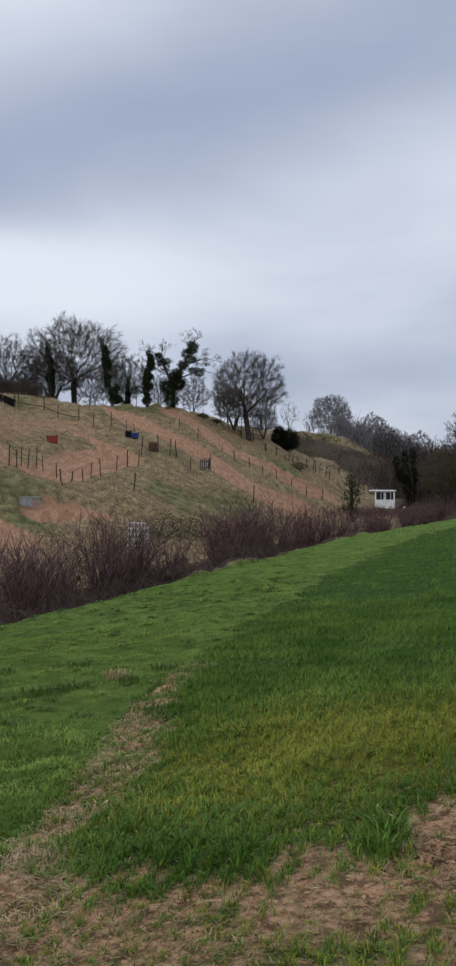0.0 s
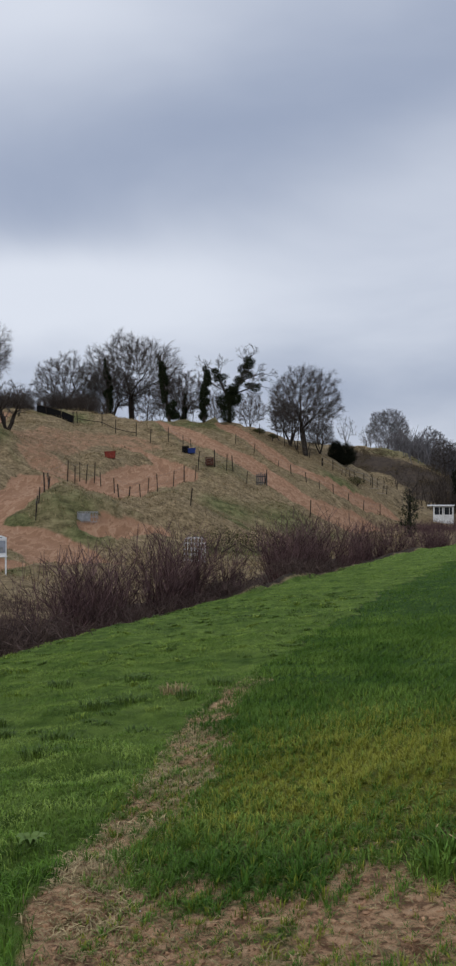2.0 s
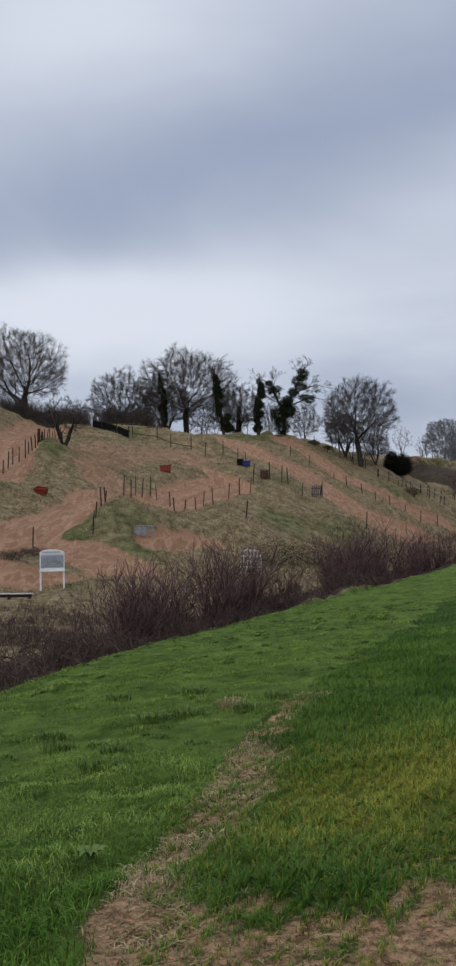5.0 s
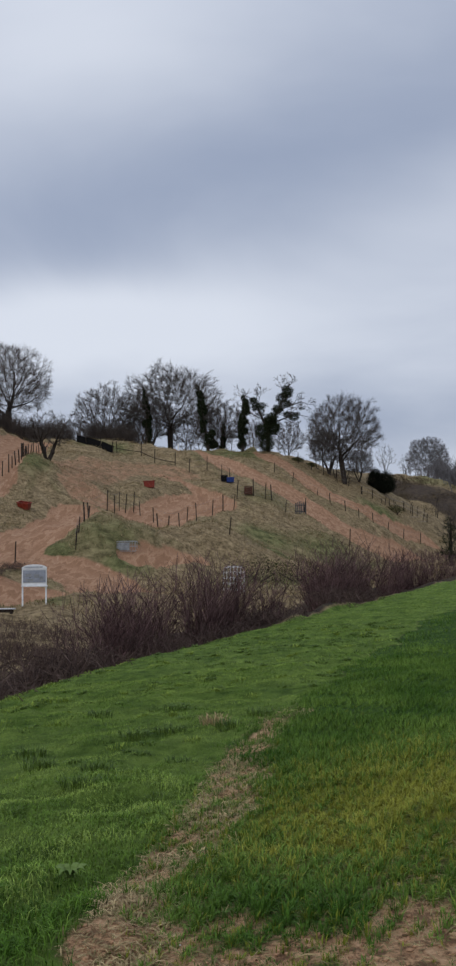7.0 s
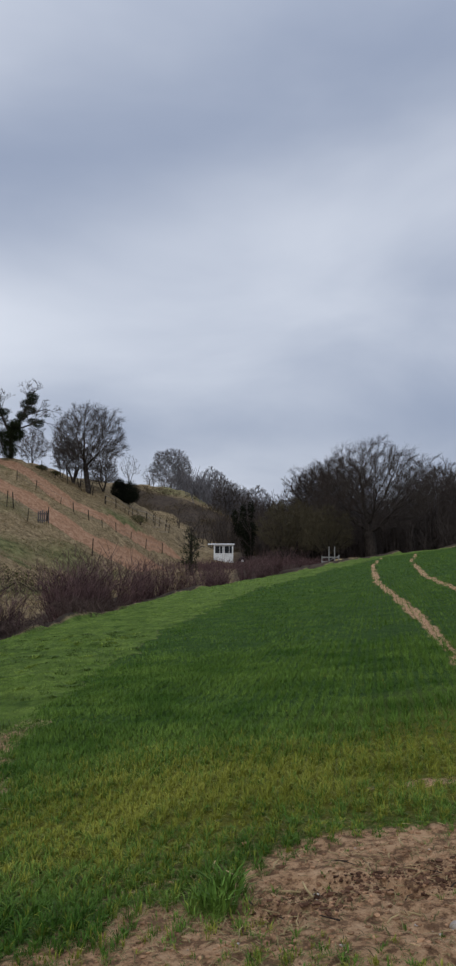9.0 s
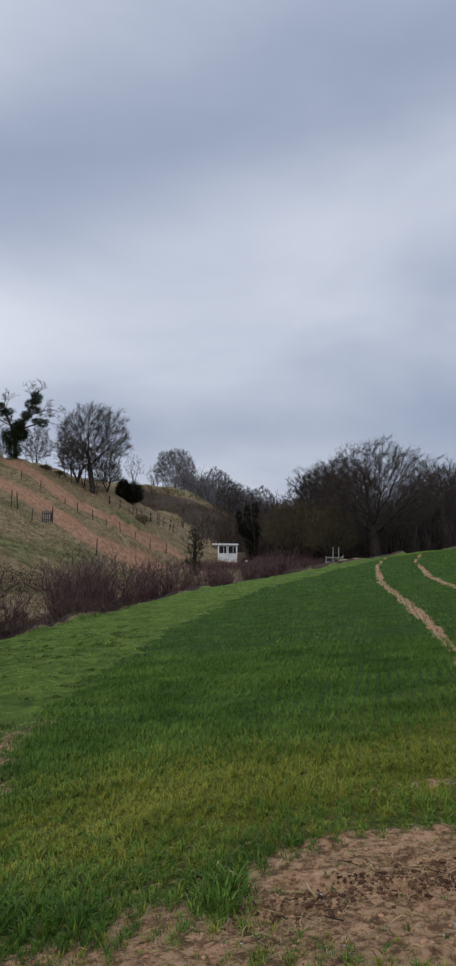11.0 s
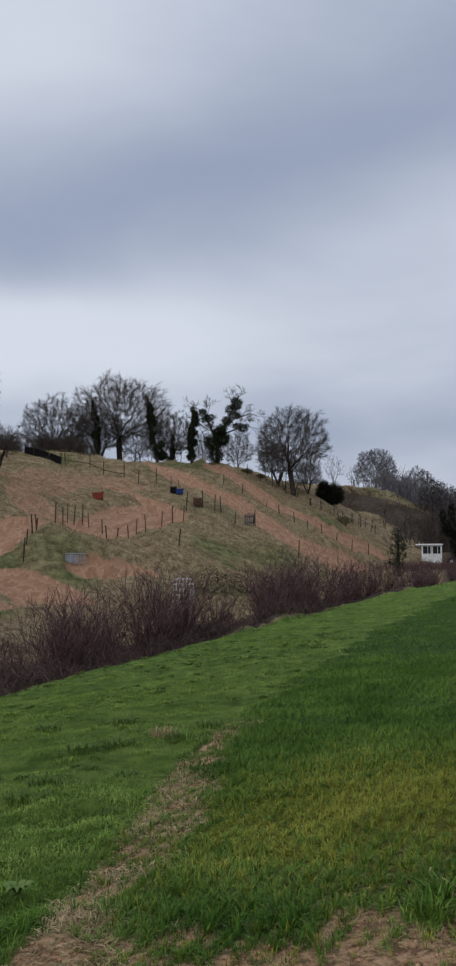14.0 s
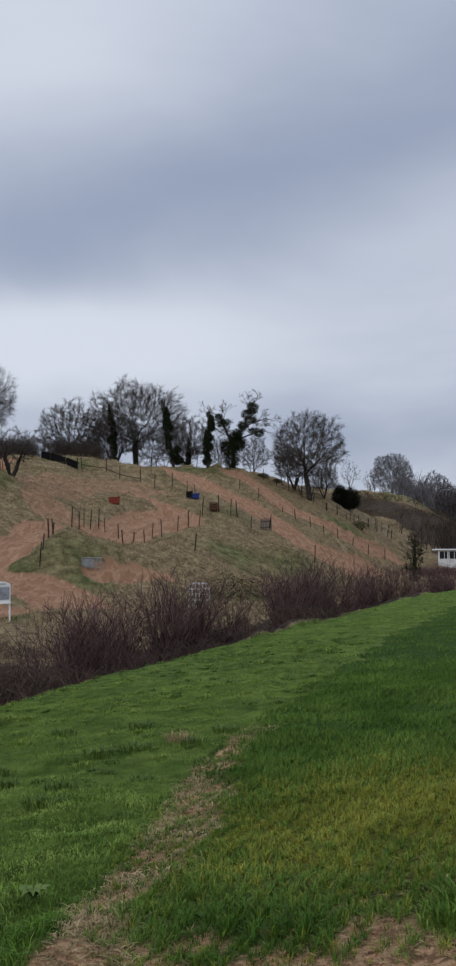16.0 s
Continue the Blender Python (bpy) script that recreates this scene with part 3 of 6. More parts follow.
def branch_off(d, angle, rnd):
    """A way that leaves d by an angle, to a random side."""
    a = (rnd.gauss(0, 1), rnd.gauss(0, 1), rnd.gauss(0, 1))
    dot = a[0] * d[0] + a[1] * d[1] + a[2] * d[2]
    p = unit((a[0] - dot * d[0], a[1] - dot * d[1], a[2] - dot * d[2]))
    c, s = math.cos(angle), math.sin(angle)
    return (d[0] * c + p[0] * s, d[1] * c + p[1] * s, d[2] * c + p[2] * s)


def grow(out, p, d, length, r, level, top, rnd, plan, twig):
    """One limb and all that grows from it. plan: for each level the children, their angle and the length ratio, and the limb's steps."""
    kids, angle, ratio, steps, lift = plan[level]
    seg = length / steps
    spots = []
    for i in range(steps):
        d = unit((d[0] + rnd.gauss(0, 0.16), d[1] + rnd.gauss(0, 0.16), d[2] + rnd.gauss(0, 0.11) + lift))
        q = (p[0] + d[0] * seg, p[1] + d[1] * seg, p[2] + d[2] * seg)
        ra, rb = r * (1 - 0.65 * i / steps), r * (1 - 0.65 * (i + 1) / steps)
        out[min(level, 2)].append((*p, *q, max(ra, twig), max(rb, twig * 0.7)))
        spots.append((p, q, d, rb))
        p = q
    if level + 1 >= len(plan):
        return
    for k in range(kids):
        f = (k + 0.4 + 0.5 * rnd.random()) / kids
        f = 0.25 + 0.75 * f
        i = min(steps - 1, int(f * steps))
        a, b_, dd, rr = spots[i]
        t = f * steps - i
        o = tuple(a[j] + (b_[j] - a[j]) * min(1, t) for j in range(3))
        grow(out, o, branch_off(dd, angle * rnd.uniform(0.6, 1.25), rnd), length * ratio * rnd.uniform(0.75, 1.2) * (1.15 - 0.4 * f), max(rr * 0.62, twig), level + 1, top, rnd, plan, twig)


OAK = ((8, 0.85, 0.66, 6, 0.03), (5, 0.75, 0.58, 3, 0.03), (5, 0.7, 0.55, 2, 0.03), (4, 0.7, 0.55, 1, 0.03), (0, 0, 0, 1, 0.0))


def crown_points(r, n, height, width, bottom, top_heavy=0.0):
    """Places where twigs want to be: all through a domed crown, thicker towards its skin."""
    d = r.normal(size=(n, 3))
    d /= np.linalg.norm(d, axis=1, keepdims=True)
    q = r.uniform(0.05, 1.0, (n, 1)) ** 0.42
    lump = 1 + 0.13 * np.sin(d[:, :1] * 5 + d[:, 2:] * 4 + r.uniform(0, 6)) * np.cos(d[:, 1:2] * 5 + r.uniform(0, 6))
    p = d * q * lump
    p[:, 2] = np.where(p[:, 2] < 0, p[:, 2] * (1 - top_heavy), p[:, 2])
    mid = bottom + (height - bottom) * (0.5 - 0.25 * top_heavy)
    return p * np.array([width / 2, width / 2, 1.0]) * np.where(p[:, 2:] > 0, np.array([1, 1, height - mid]), np.array([1, 1, mid - bottom])) + np.array([0, 0, mid])


def tree_meshes(seed, height, width, trunk_r, twig_mat, clear=0.2, want=1100, thin=0.012, stems=1, top_heavy=0.2, twigs=3, low=0.75, stride=0.024, gnarl=0.12):
    """Trunk mesh and crown mesh of a leafless tree, its limbs grown towards places in the crown."""
    r = np.random.default_rng(seed)
    goal = crown_points(r, want, height * 0.93, width * 0.92, height * clear * low, top_heavy)
    step_len = height * stride
    pos, par, way = [], [], []
    for s in range(stems):
        a = 2 * math.pi * s / stems + r.uniform(0, 1)
        lean = 0.0 if stems == 1 else r.uniform(0.15, 0.4)
        d = np.array([math.cos(a) * lean, math.sin(a) * lean, 1.0])
        d /= np.linalg.norm(d)
        p, last = np.array([0, 0, -0.4]), -1
        while p[2] < height * clear or last < 0:
            pos.append(p), par.append(last), way.append(d)
            last = len(pos) - 1
            d = d + r.normal(0, 0.06, 3)
            d /= np.linalg.norm(d)
            p = p + d * step_len
    pos, par, way = np.array(pos), np.array(par), np.array(way)
    dist = np.linalg.norm(goal[:, None] - pos[None], axis=2)
    near, best = dist.argmin(1), dist.min(1)
    kids = np.zeros(len(pos), int)
    for turn in range(140):
        on = best < height * (0.6 if turn < 12 else 0.22)
        if not on.any():
            break
        who = near[on]
        pull = goal[on] - pos[who]
        pull /= np.maximum(np.linalg.norm(pull, axis=1, keepdims=True), 1e-6)
        tot = np.zeros_like(pos)
        np.add.at(tot, who, pull)
        act = np.unique(who)
        act = act[kids[act] < 4]
        if not len(act):
            break
        v = tot[act] / np.maximum(np.linalg.norm(tot[act], axis=1, keepdims=True), 1e-6) + 0.75 * way[act] + r.normal(0, gnarl, (len(act), 3))
        v /= np.linalg.norm(v, axis=1, keepdims=True)
        kids[act] += 1
        first = len(pos)
        pos, par, way = np.concatenate([pos, pos[act] + v * step_len]), np.concatenate([par, act]), np.concatenate([way, v])
        kids = np.concatenate([kids, np.zeros(len(act), int)])
        dd = np.linalg.norm(goal[:, None] - pos[None, first:], axis=2)
        k, b_ = dd.argmin(1), dd.min(1)
        closer = b_ < best
        near, best = np.where(closer, first + k, near), np.where(closer, b_, best)
        keep = best > step_len * 1.8
        goal, near, best = goal[keep], near[keep], best[keep]
        if not len(goal):
            break
    # thickness adds up from the tips to the foot
    n = len(pos)
    load = np.zeros(n)
    has = np.zeros(n, bool)
    has[par[par >= 0]] = True
    load[~has] = 1.0
    for i in range(n - 1, -1, -1):
        if par[i] >= 0:
            load[par[i]] += load[i]
    rad = trunk_r * np.clip(load / load.max(), 0, 1) ** 0.7
    rad = np.maximum(rad, thin)
    own = par >= 0
    rows = np.concatenate([pos[par[own]], pos[own], np.minimum(rad[par[own]], rad[own] * 1.35)[:, None], rad[own][:, None]], 1)
    thick = rad[own] > thin * 4
    # sprays of twigs on the thin ends
    ends = np.flatnonzero(load <= 4)
    o = np.repeat(ends, twigs)
    m = len(o)
    out = pos[o] - np.array([0, 0, height * (0.35 * clear + 0.2)])
    out /= np.maximum(np.linalg.norm(out, axis=1, keepdims=True), 1e-6)
    v = way[o] + 0.5 * out + r.normal(0, 0.45, (m, 3))
    v /= np.linalg.norm(v, axis=1, keepdims=True)
    L = height * r.uniform(0.025, 0.07, (m, 1))
    tip = pos[o] + v * L
    one = np.full((m, 1), thin)
    fine = [np.concatenate([pos[o], tip, one, one * 0.7], 1)]
    for k in range(3):
        w = v + r.normal(0, 0.5, (m, 3))
        w /= np.linalg.norm(w, axis=1, keepdims=True)
        st = pos[o] + v * L * r.uniform(0.3, 0.8, (m, 1))
        fine.append(np.concatenate([st, st + w * L * r.uniform(0.4, 0.8, (m, 1)), one * 0.8, one * 0.5], 1))
    return tubes("trunk", rows[thick], M_BARK, 6), tubes("crown", np.concatenate([rows[~thick]] + fine), twig_mat, 3)


def bare_tree(name, x, y, meshes, label, scale=1.0, turn=0.0, group="", z=None):
    t = thing(name, x, y, label, "tree", group, z, turn)
    t.scale = (scale,) * 3
    mesh_part("trunk", meshes[0], t)
    mesh_part("crown", meshes[1], t, "fine bare twigs")
    return t


def blob_points(rng, n, centres):
    """Points thick near the skin of several uneven lumps: x, y, z, rx, ry, rz."""
    c = np.asarray(centres, float)
    vol = c[:, 3] * c[:, 4] * c[:, 5]
    k = rng.choice(len(c), n, p=vol / vol.sum())
    d = rng.normal(size=(n, 3))
    d /= np.linalg.norm(d, axis=1, keepdims=True)
    r = rng.uniform(0.35, 1.0, (n, 1)) ** 0.5 * (1 + 0.14 * rng.normal(size=(n, 1)))
    return c[k, 0:3] + d * r * c[k, 3:6]


def post_mesh(h, r, lean=0.0):
    bm = bmesh.new()
    rod(bm, (0, 0, -0.25), (lean, 0, h), r, r * 0.85, 6)
    me = bpy.data.meshes.new("post")
    bm.to_mesh(me)
    bm.free()
    me.materials.append(M_POST)
    return me


POSTS = [post_mesh(1.0, 0.048, 0.03), post_mesh(1.0, 0.042, -0.06), post_mesh(1.0, 0.055, 0.0)]


def fence(name, pts, label, height=1.3, spacing=1.8, wires=(0.45, 0.95), rail=False, rnd=random.Random(4), net=None, group="fences along the track", rail_mat=None):
    """Posts along a line of the plan with wires or rails between them."""
    x0, y0 = pts[0]
    f = thing(name, x0, y0, label, "fence", group, gz(x0, y0))
    base = Vector(f.matrix_world.translation)
    spots, carry = [], 0.0
    for (ax, ay), (bx, by) in zip(pts[:-1], pts[1:]):
        L = math.hypot(bx - ax, by - ay)
        if not spacing:
            spots.append((ax, ay))
            continue
        s = carry
        while s < L:
            spots.append((ax + (bx - ax) * s / L, ay + (by - ay) * s / L))
            s += spacing * rnd.uniform(0.85, 1.15)
        carry = s - L
    spots.append(pts[-1])
    tops = []
    for x, y in spots:
        h = height * rnd.uniform(0.75, 1.2)
        p = mesh_part("post", POSTS[rnd.randrange(3)], f)
        z = gz(x, y)
        p.matrix_basis = pose(x - base.x, y - base.y, z - base.z, rnd.gauss(0, 3), rnd.gauss(0, 3), rnd.uniform(0, 360)) @ Matrix.Diagonal((1, 1, h, 1))
        tops.append((x - base.x, y - base.y, z - base.z))
    for w in wires:
        segs = []
        for a, b_ in zip(tops[:-1], tops[1:]):
            m = ((a[0] + b_[0]) / 2, (a[1] + b_[1]) / 2, (a[2] + b_[2]) / 2 + w * height - 0.03)
            segs.append((a[0], a[1], a[2] + w * height, *m, 0.006, 0.006))
            segs.append((*m, b_[0], b_[1], b_[2] + w * height, 0.006, 0.006))
        if rail:
            segs = [(*s[:6], 0.035, 0.035) for s in segs]
        mesh_part("rail" if rail else "wire", tubes("rail" if rail else "wire", segs, (rail_mat or M_RAIL) if rail else M_WIRE, 4), f)
    if net:
        lo, hi, mat = net
        bm = bmesh.new()
        for a, b_ in zip(tops[:-1], tops[1:]):
            va, vb = Vector(a), Vector(b_)
            dirv = vb - va
            ang = math.atan2(dirv.y, dirv.x)
            mid = (va + vb) / 2
            tilt = math.atan2(dirv.z, math.hypot(dirv.x, dirv.y))
            m = Matrix.Translation((mid.x, mid.y, mid.z + (lo + hi) / 2)) @ Euler((0, -tilt, ang)).to_matrix().to_4x4()
            box(bm, 0, 0, 0, dirv.length, 0.02, hi - lo, 0, m)
        part("netting", bm, mat, f, "dark windbreak netting")
    return f


# ---- trees on the crest ----
rng = np.random.default_rng(7)
ROUND = [tree_meshes(3, 12.0, 10.4, 0.34, M_TWIG, 0.32, 4200, 0.0068, low=0.75, top_heavy=0.3, twigs=5), tree_meshes(8, 12.0, 13.4, 0.36, M_TWIG, 0.2, 5200, 0.0068, low=0.8, top_heavy=0.45, twigs=5)]
TALLISH = [tree_meshes(s, 12.0, 11.5, 0.26, M_TWIG, 0.12, 2400, 0.008, stems=3, top_heavy=0.55, twigs=5) for s in (17, 18)]
SMALL = [tree_meshes(s, 7.0, 5.0, 0.07, M_TWIG, 0.14, 330, 0.009, stems=2, twigs=3, stride=0.05) for s in (21, 22, 23)]
CROOKED = [tree_meshes(26, 4.8, 4.9, 0.19, M_TWIG, 0.12, 420, 0.009, stems=3, twigs=4, stride=0.055, gnarl=0.35)]
DARKOAK = [tree_meshes(s, 17.0, 16.5, 0.78, M_TWIG_DARK, 0.27, 4600, 0.0085, low=0.7, gnarl=0.24, twigs=5) for s in (33, 36)]
WOOD = [tree_meshes(s, 13.0, 9.5, 0.22, M_TWIG_DARK, 0.2, 1200, 0.013, twigs=3) for s in (41, 42, 43)]
WOODOAK = [tree_meshes(s, 12.0, 11.0, 0.30, M_TWIG_HAZE, 0.2, 2800, 0.010, twigs=5) for s in (13, 14)]
FAROAK = [tree_meshes(s, 12.0, 10.8, 0.28, M_TWIG_HAZE, 0.18, 1400, 0.020) for s in (61, 62)]
OLIVE = [tree_meshes(51, 9.0, 8.4, 0.2, M_TWIG_OLIVE, 0.14, 1800, 0.010, stems=4, top_heavy=0.2, twigs=4)]


def crest_tree(name, u, d, meshes, label, height, base, turn, group="trees on the crest"):
    return bare_tree(name, u * d, d, meshes, label, height / base, turn, group)


crest_tree("oak_tree", -0.333, 110, DARKOAK[0], "large bare oak on the bank above the track", 12.2, 17, 100)
crest_tree("ash_tree", -0.224, 124, TALLISH[0], "bare grey ash tree at the edge of the crest", 9.6, 12, 140)
crest_tree("oak_tree", -0.156, 126, ROUND[1], "tall bare oak with a broad fan of twigs", 12.6, 12, 60)
crest_tree("oak_tree", 0.021, 118.5, ROUND[0], "rounded bare oak standing on the slope by the fence", 11.3, 12, 200)
crest_tree("field_maple", 0.006, 120.5, TALLISH[1], "many-stemmed bare maple beside the round oak", 5.6, 12, 30)
crest_tree("field_maple", 0.036, 121, TALLISH[0], "many-stemmed bare maple beside the round oak", 4.2, 12, 250)
crest_tree("field_maple", -0.103, 122, TALLISH[1], "bare fan-shaped tree behind the ivy-clad trunk", 7.4, 12, 120)
crest_tree("field_maple", -0.178, 127, TALLISH[0], "bare fan-shaped tree behind the leaning ivy trunk", 8.6, 12, 290)
crest_tree("oak_tree", 0.104, 235, WOODOAK[1], "bare round oak on the far green hilltop", 11.6, 12, 280)


def ivy_tree(u, d, height, width, seed, label, lean=0.0, lumps=9, bare=0.0, leafy=4600):
    """A trunk wrapped in ivy, with a few bare twigs standing out."""
    r = np.random.default_rng(seed)
    rnd = random.Random(seed)
    t = thing("ivy_covered_tree", u * d, d, label, "tree", "ivy-covered trees")
    segs = [(lean * height * i / 8, 0.15 * math.sin(i * 1.3 + seed), height * i / 8 - 0.3, lean * height * (i + 1) / 8, 0.15 * math.sin((i + 1) * 1.3 + seed), height * (i + 1) / 8, 0.22 * (1 - i / 10), 0.22 * (1 - (i + 1) / 10)) for i in range(8)]
    mesh_part("trunk", tubes("trunk", segs, M_BARK, 8), t)
    cs = []
    for i in range(lumps):
        f = (i + 0.5) / lumps
        w = width * (0.55 + 0.75 * rnd.random()) * (1.15 - 0.6 * f)
        cs.append((lean * height * f + rnd.gauss(0, width * 0.2), rnd.gauss(0, width * 0.2), height * (0.06 + 0.92 * f), w * 0.5, w * 0.5, height / lumps * rnd.uniform(0.55, 1.1)))
    mesh_part("ivy", leaves("ivy", blob_points(r, leafy * 3, cs), 0.12, M_IVY, r), t, "dark green ivy leaves")
    out = ([], [], [])
    for i in range(10):
        h = height * rnd.uniform(0.35, 0.98)
        grow(out, (lean * h, 0, h), branch_off((0, 0, 1), rnd.uniform(0.3, 1.0), rnd), height * (0.1 + bare * rnd.random()), 0.04, 2, height, rnd, OAK, 0.012)
    mesh_part("crown", tubes("crown", out[2], M_TWIG, 3), t)
    return t


ivy_tree(-0.176, 121, 7.6, 0.95, 61, "thin leaning tree darkened by ivy", -0.12, bare=0.12)
ivy_tree(-0.1165, 118.5, 8.1, 1.25, 62, "slender ivy-clad tree with a few bare twigs", -0.14, 11, 0.14)
ivy_tree(-0.0815, 120, 6.9, 1.15, 63, "narrow column of ivy on a dead trunk", 0.03, 11, 0.05)
ivy_tree(-0.102, 121, 3.8, 0.5, 64, "short ivy-wrapped stump tree", 0.0, 6, 0.2)


def spreading_ivy_tree(u, d):
    r, rnd = np.random.default_rng(71), random.Random(71)
    t = thing("ivy_covered_tree", u * d, d, "broad ivy-covered tree with crooked limbs on the skyline", "tree", "ivy-covered trees")
    limbs = [((0, 0, -0.3), (0, 0, 3.0), 0.3), ((0, 0, 2.4), (-1.2, 0.3, 5.2), 0.18), ((0, 0, 2.6), (1.4, 0, 5.4), 0.18), ((1.4, 0, 5.4), (2.7, 0.2, 8.3), 0.12), ((0.5, 0, 3.4), (3.6, 0.3, 4.6), 0.1), ((1.2, 0, 5.0), (4.2, -0.3, 6.0), 0.08), ((-1.2, 0.3, 5.2), (-1.5, 0, 6.3), 0.1)]
    mesh_part("trunk", tubes("trunk", [(*a, *b_, w, w * 0.7) for a, b_, w in limbs], M_BARK, 7), t)
    cs = [(-0.2, 0, 0.9, 0.95, 0.8, 1.2), (-0.5, 0.1, 2.4, 1.15, 0.8, 1.0), (0.5, 0, 2.9, 1.1, 0.8, 1.0)]
    for a, b_, w in limbs[1:]:
        for k in range(6 if w > 0.09 else 3):
            f = rnd.uniform(0.1, 1.0)
            q = rnd.uniform(0.25, 0.75) * (1.0 if w > 0.09 else 0.55)
            cs.append((a[0] + (b_[0] - a[0]) * f + rnd.gauss(0, 0.35), rnd.gauss(0, 0.3), a[2] + (b_[2] - a[2]) * f + rnd.gauss(0, 0.3), q * rnd.uniform(0.9, 1.5), q, q * rnd.uniform(0.6, 1.0)))
    mesh_part("ivy", leaves("ivy", blob_points(r, 26000, cs), 0.12, M_IVY, r), t, "dark green ivy leaves")
    out = ([], [], [])
    for a, b_, w in limbs[1:]:
        for k in range(3):
            f = rnd.uniform(0.4, 1.0)
            o = tuple(a[j] + (b_[j] - a[j]) * f for j in range(3))
            grow(out, o, branch_off(unit((b_[0] - a[0], b_[1] - a[1], b_[2] - a[2])), 0.7, rnd), rnd.uniform(1.2, 2.4), 0.05, 1, 9, rnd, OAK, 0.012)
    mesh_part("crown", tubes("crown", out[1] + out[2], M_TWIG, 3), t)


spreading_ivy_tree(-0.0555, 122)


def evergreen_bush(x, y, cs, n, leaf, seed, label, name="evergreen_bush", z=None, mat=None):
    r = np.random.default_rng(seed)
    t = thing(name, x, y, label, "bush", z=z)
    mesh_part("foliage", leaves("foliage", blob_points(r, n, cs), leaf, mat or M_EVERGREEN, r), t)
    segs = [(r.uniform(-0.4, 0.4), 0, -0.3, c[0], c[1], c[2], 0.07, 0.03) for c in cs]
    mesh_part("stem", tubes("stem", segs, M_BARK, 5), t)
    return t


evergreen_bush(0.0572 * 124, 124, ((-0.9, 0, 1.6, 1.2, 1.1, 1.6), (0.7, 0.2, 1.5, 1.5, 1.2, 1.5), (-0.8, 0, 2.9, 0.8, 0.8, 0.6), (0.2, 0, 0.8, 2.0, 1.3, 0.9)), 34000, 0.11, 81, "dense dark evergreen bush on the ridge").scale = (0.82, 0.82, 0.86)

# hazy bare trees standing back from the crest
for i, (u, d, h) in enumerate(((-0.27, 128, 6.0), (-0.205, 132, 6.5), (-0.14, 134, 7.5), (-0.108, 132, 6.6), (-0.07, 134, 6.0), (-0.035, 134, 6.4), (0.0, 130, 6.2), (0.034, 130, 6.0))):
    crest_tree("field_maple", u, d, WOOD[i % 3], "slight bare tree standing back from the crest", h, 13, 50 * i)


# ---- the wood beyond the field ----
wr = random.Random(5)
WOOD_ROWS = ((0.150, 0.30, 185, 8, 7.5), (0.235, 0.30, 138, 3, 15.5), (0.33, 0.60, 150, 7, 15.0), (0.20, 0.30, 150, 4, 9.5), (0.365, 0.58, 124, 7, 13.5), (0.34, 0.6, 185, 3, 15.5))
for u0, u1, d0, n, h in WOOD_ROWS:
    for i in range(n):
        u, d = u0 + (u1 - u0) * (i + 0.5 + wr.uniform(-0.3, 0.3)) / n, d0 + wr.uniform(-7, 7)
        bare_tree("woodland_tree", u * d, d, WOOD[wr.randrange(3)], "bare dark tree in the wood beyond the field", h * wr.uniform(0.8, 1.12) / 13, wr.uniform(0, 360), "woodland trees")
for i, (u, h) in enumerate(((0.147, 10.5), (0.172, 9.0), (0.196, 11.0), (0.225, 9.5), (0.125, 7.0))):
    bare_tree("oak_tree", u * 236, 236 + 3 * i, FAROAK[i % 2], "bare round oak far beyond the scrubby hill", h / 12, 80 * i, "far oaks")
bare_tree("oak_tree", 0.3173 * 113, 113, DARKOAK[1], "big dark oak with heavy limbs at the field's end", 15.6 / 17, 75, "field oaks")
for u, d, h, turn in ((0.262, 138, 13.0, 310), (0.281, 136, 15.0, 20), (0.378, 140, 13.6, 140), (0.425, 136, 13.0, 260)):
    bare_tree("oak_tree", u * d, d, WOODOAK[turn % 2], "tall bare oak at the edge of the wood, twigs paled for haze", h / 12, turn, "woodland oaks")
bare_tree("willow_tree", 0.2267 * 118, 118, OLIVE[0], "olive-tinged multi-stemmed willow beside the hut", 8.6 / 9, 0, "willows")
bare_tree("willow_tree", 0.268 * 112, 112, OLIVE[0], "olive-tinged willow by the white gate", 7.6 / 9, 130, "willows")
bare_tree("willow_tree", 0.25 * 124, 124, OLIVE[0], "olive-tinged willow in the hedge line", 8.4 / 9, 250, "willows")
bare_tree("hawthorn_tree", -0.2847 * 83.6, 83.6, CROOKED[0], "small crooked bare tree on the grassy bank", 1.0, 10, "small bare trees")
for i, (u, d, h) in enumerate(((-0.335, 113, 4), (-0.30, 112, 4.5), (-0.27, 116, 4), (-0.255, 120, 5), (-0.207, 124, 4), (-0.195, 121, 3.5), (-0.135, 124, 4.5), (-0.125, 122, 3.5), (-0.095, 124, 4.5), (-0.068, 125, 4.0), (-0.036, 125, 4.2), (-0.005, 121, 5.5), (0.012, 120, 5.2), (0.022, 119, 4.4), (0.036, 121, 5.0), (0.062, 205, 6.5), (0.083, 210, 5))):
    bare_tree("thorn_sapling", u * d, d, SMALL[i % 3], "thin bare thorn growing along the crest", h / 7, 67 * i, "saplings along the crest")
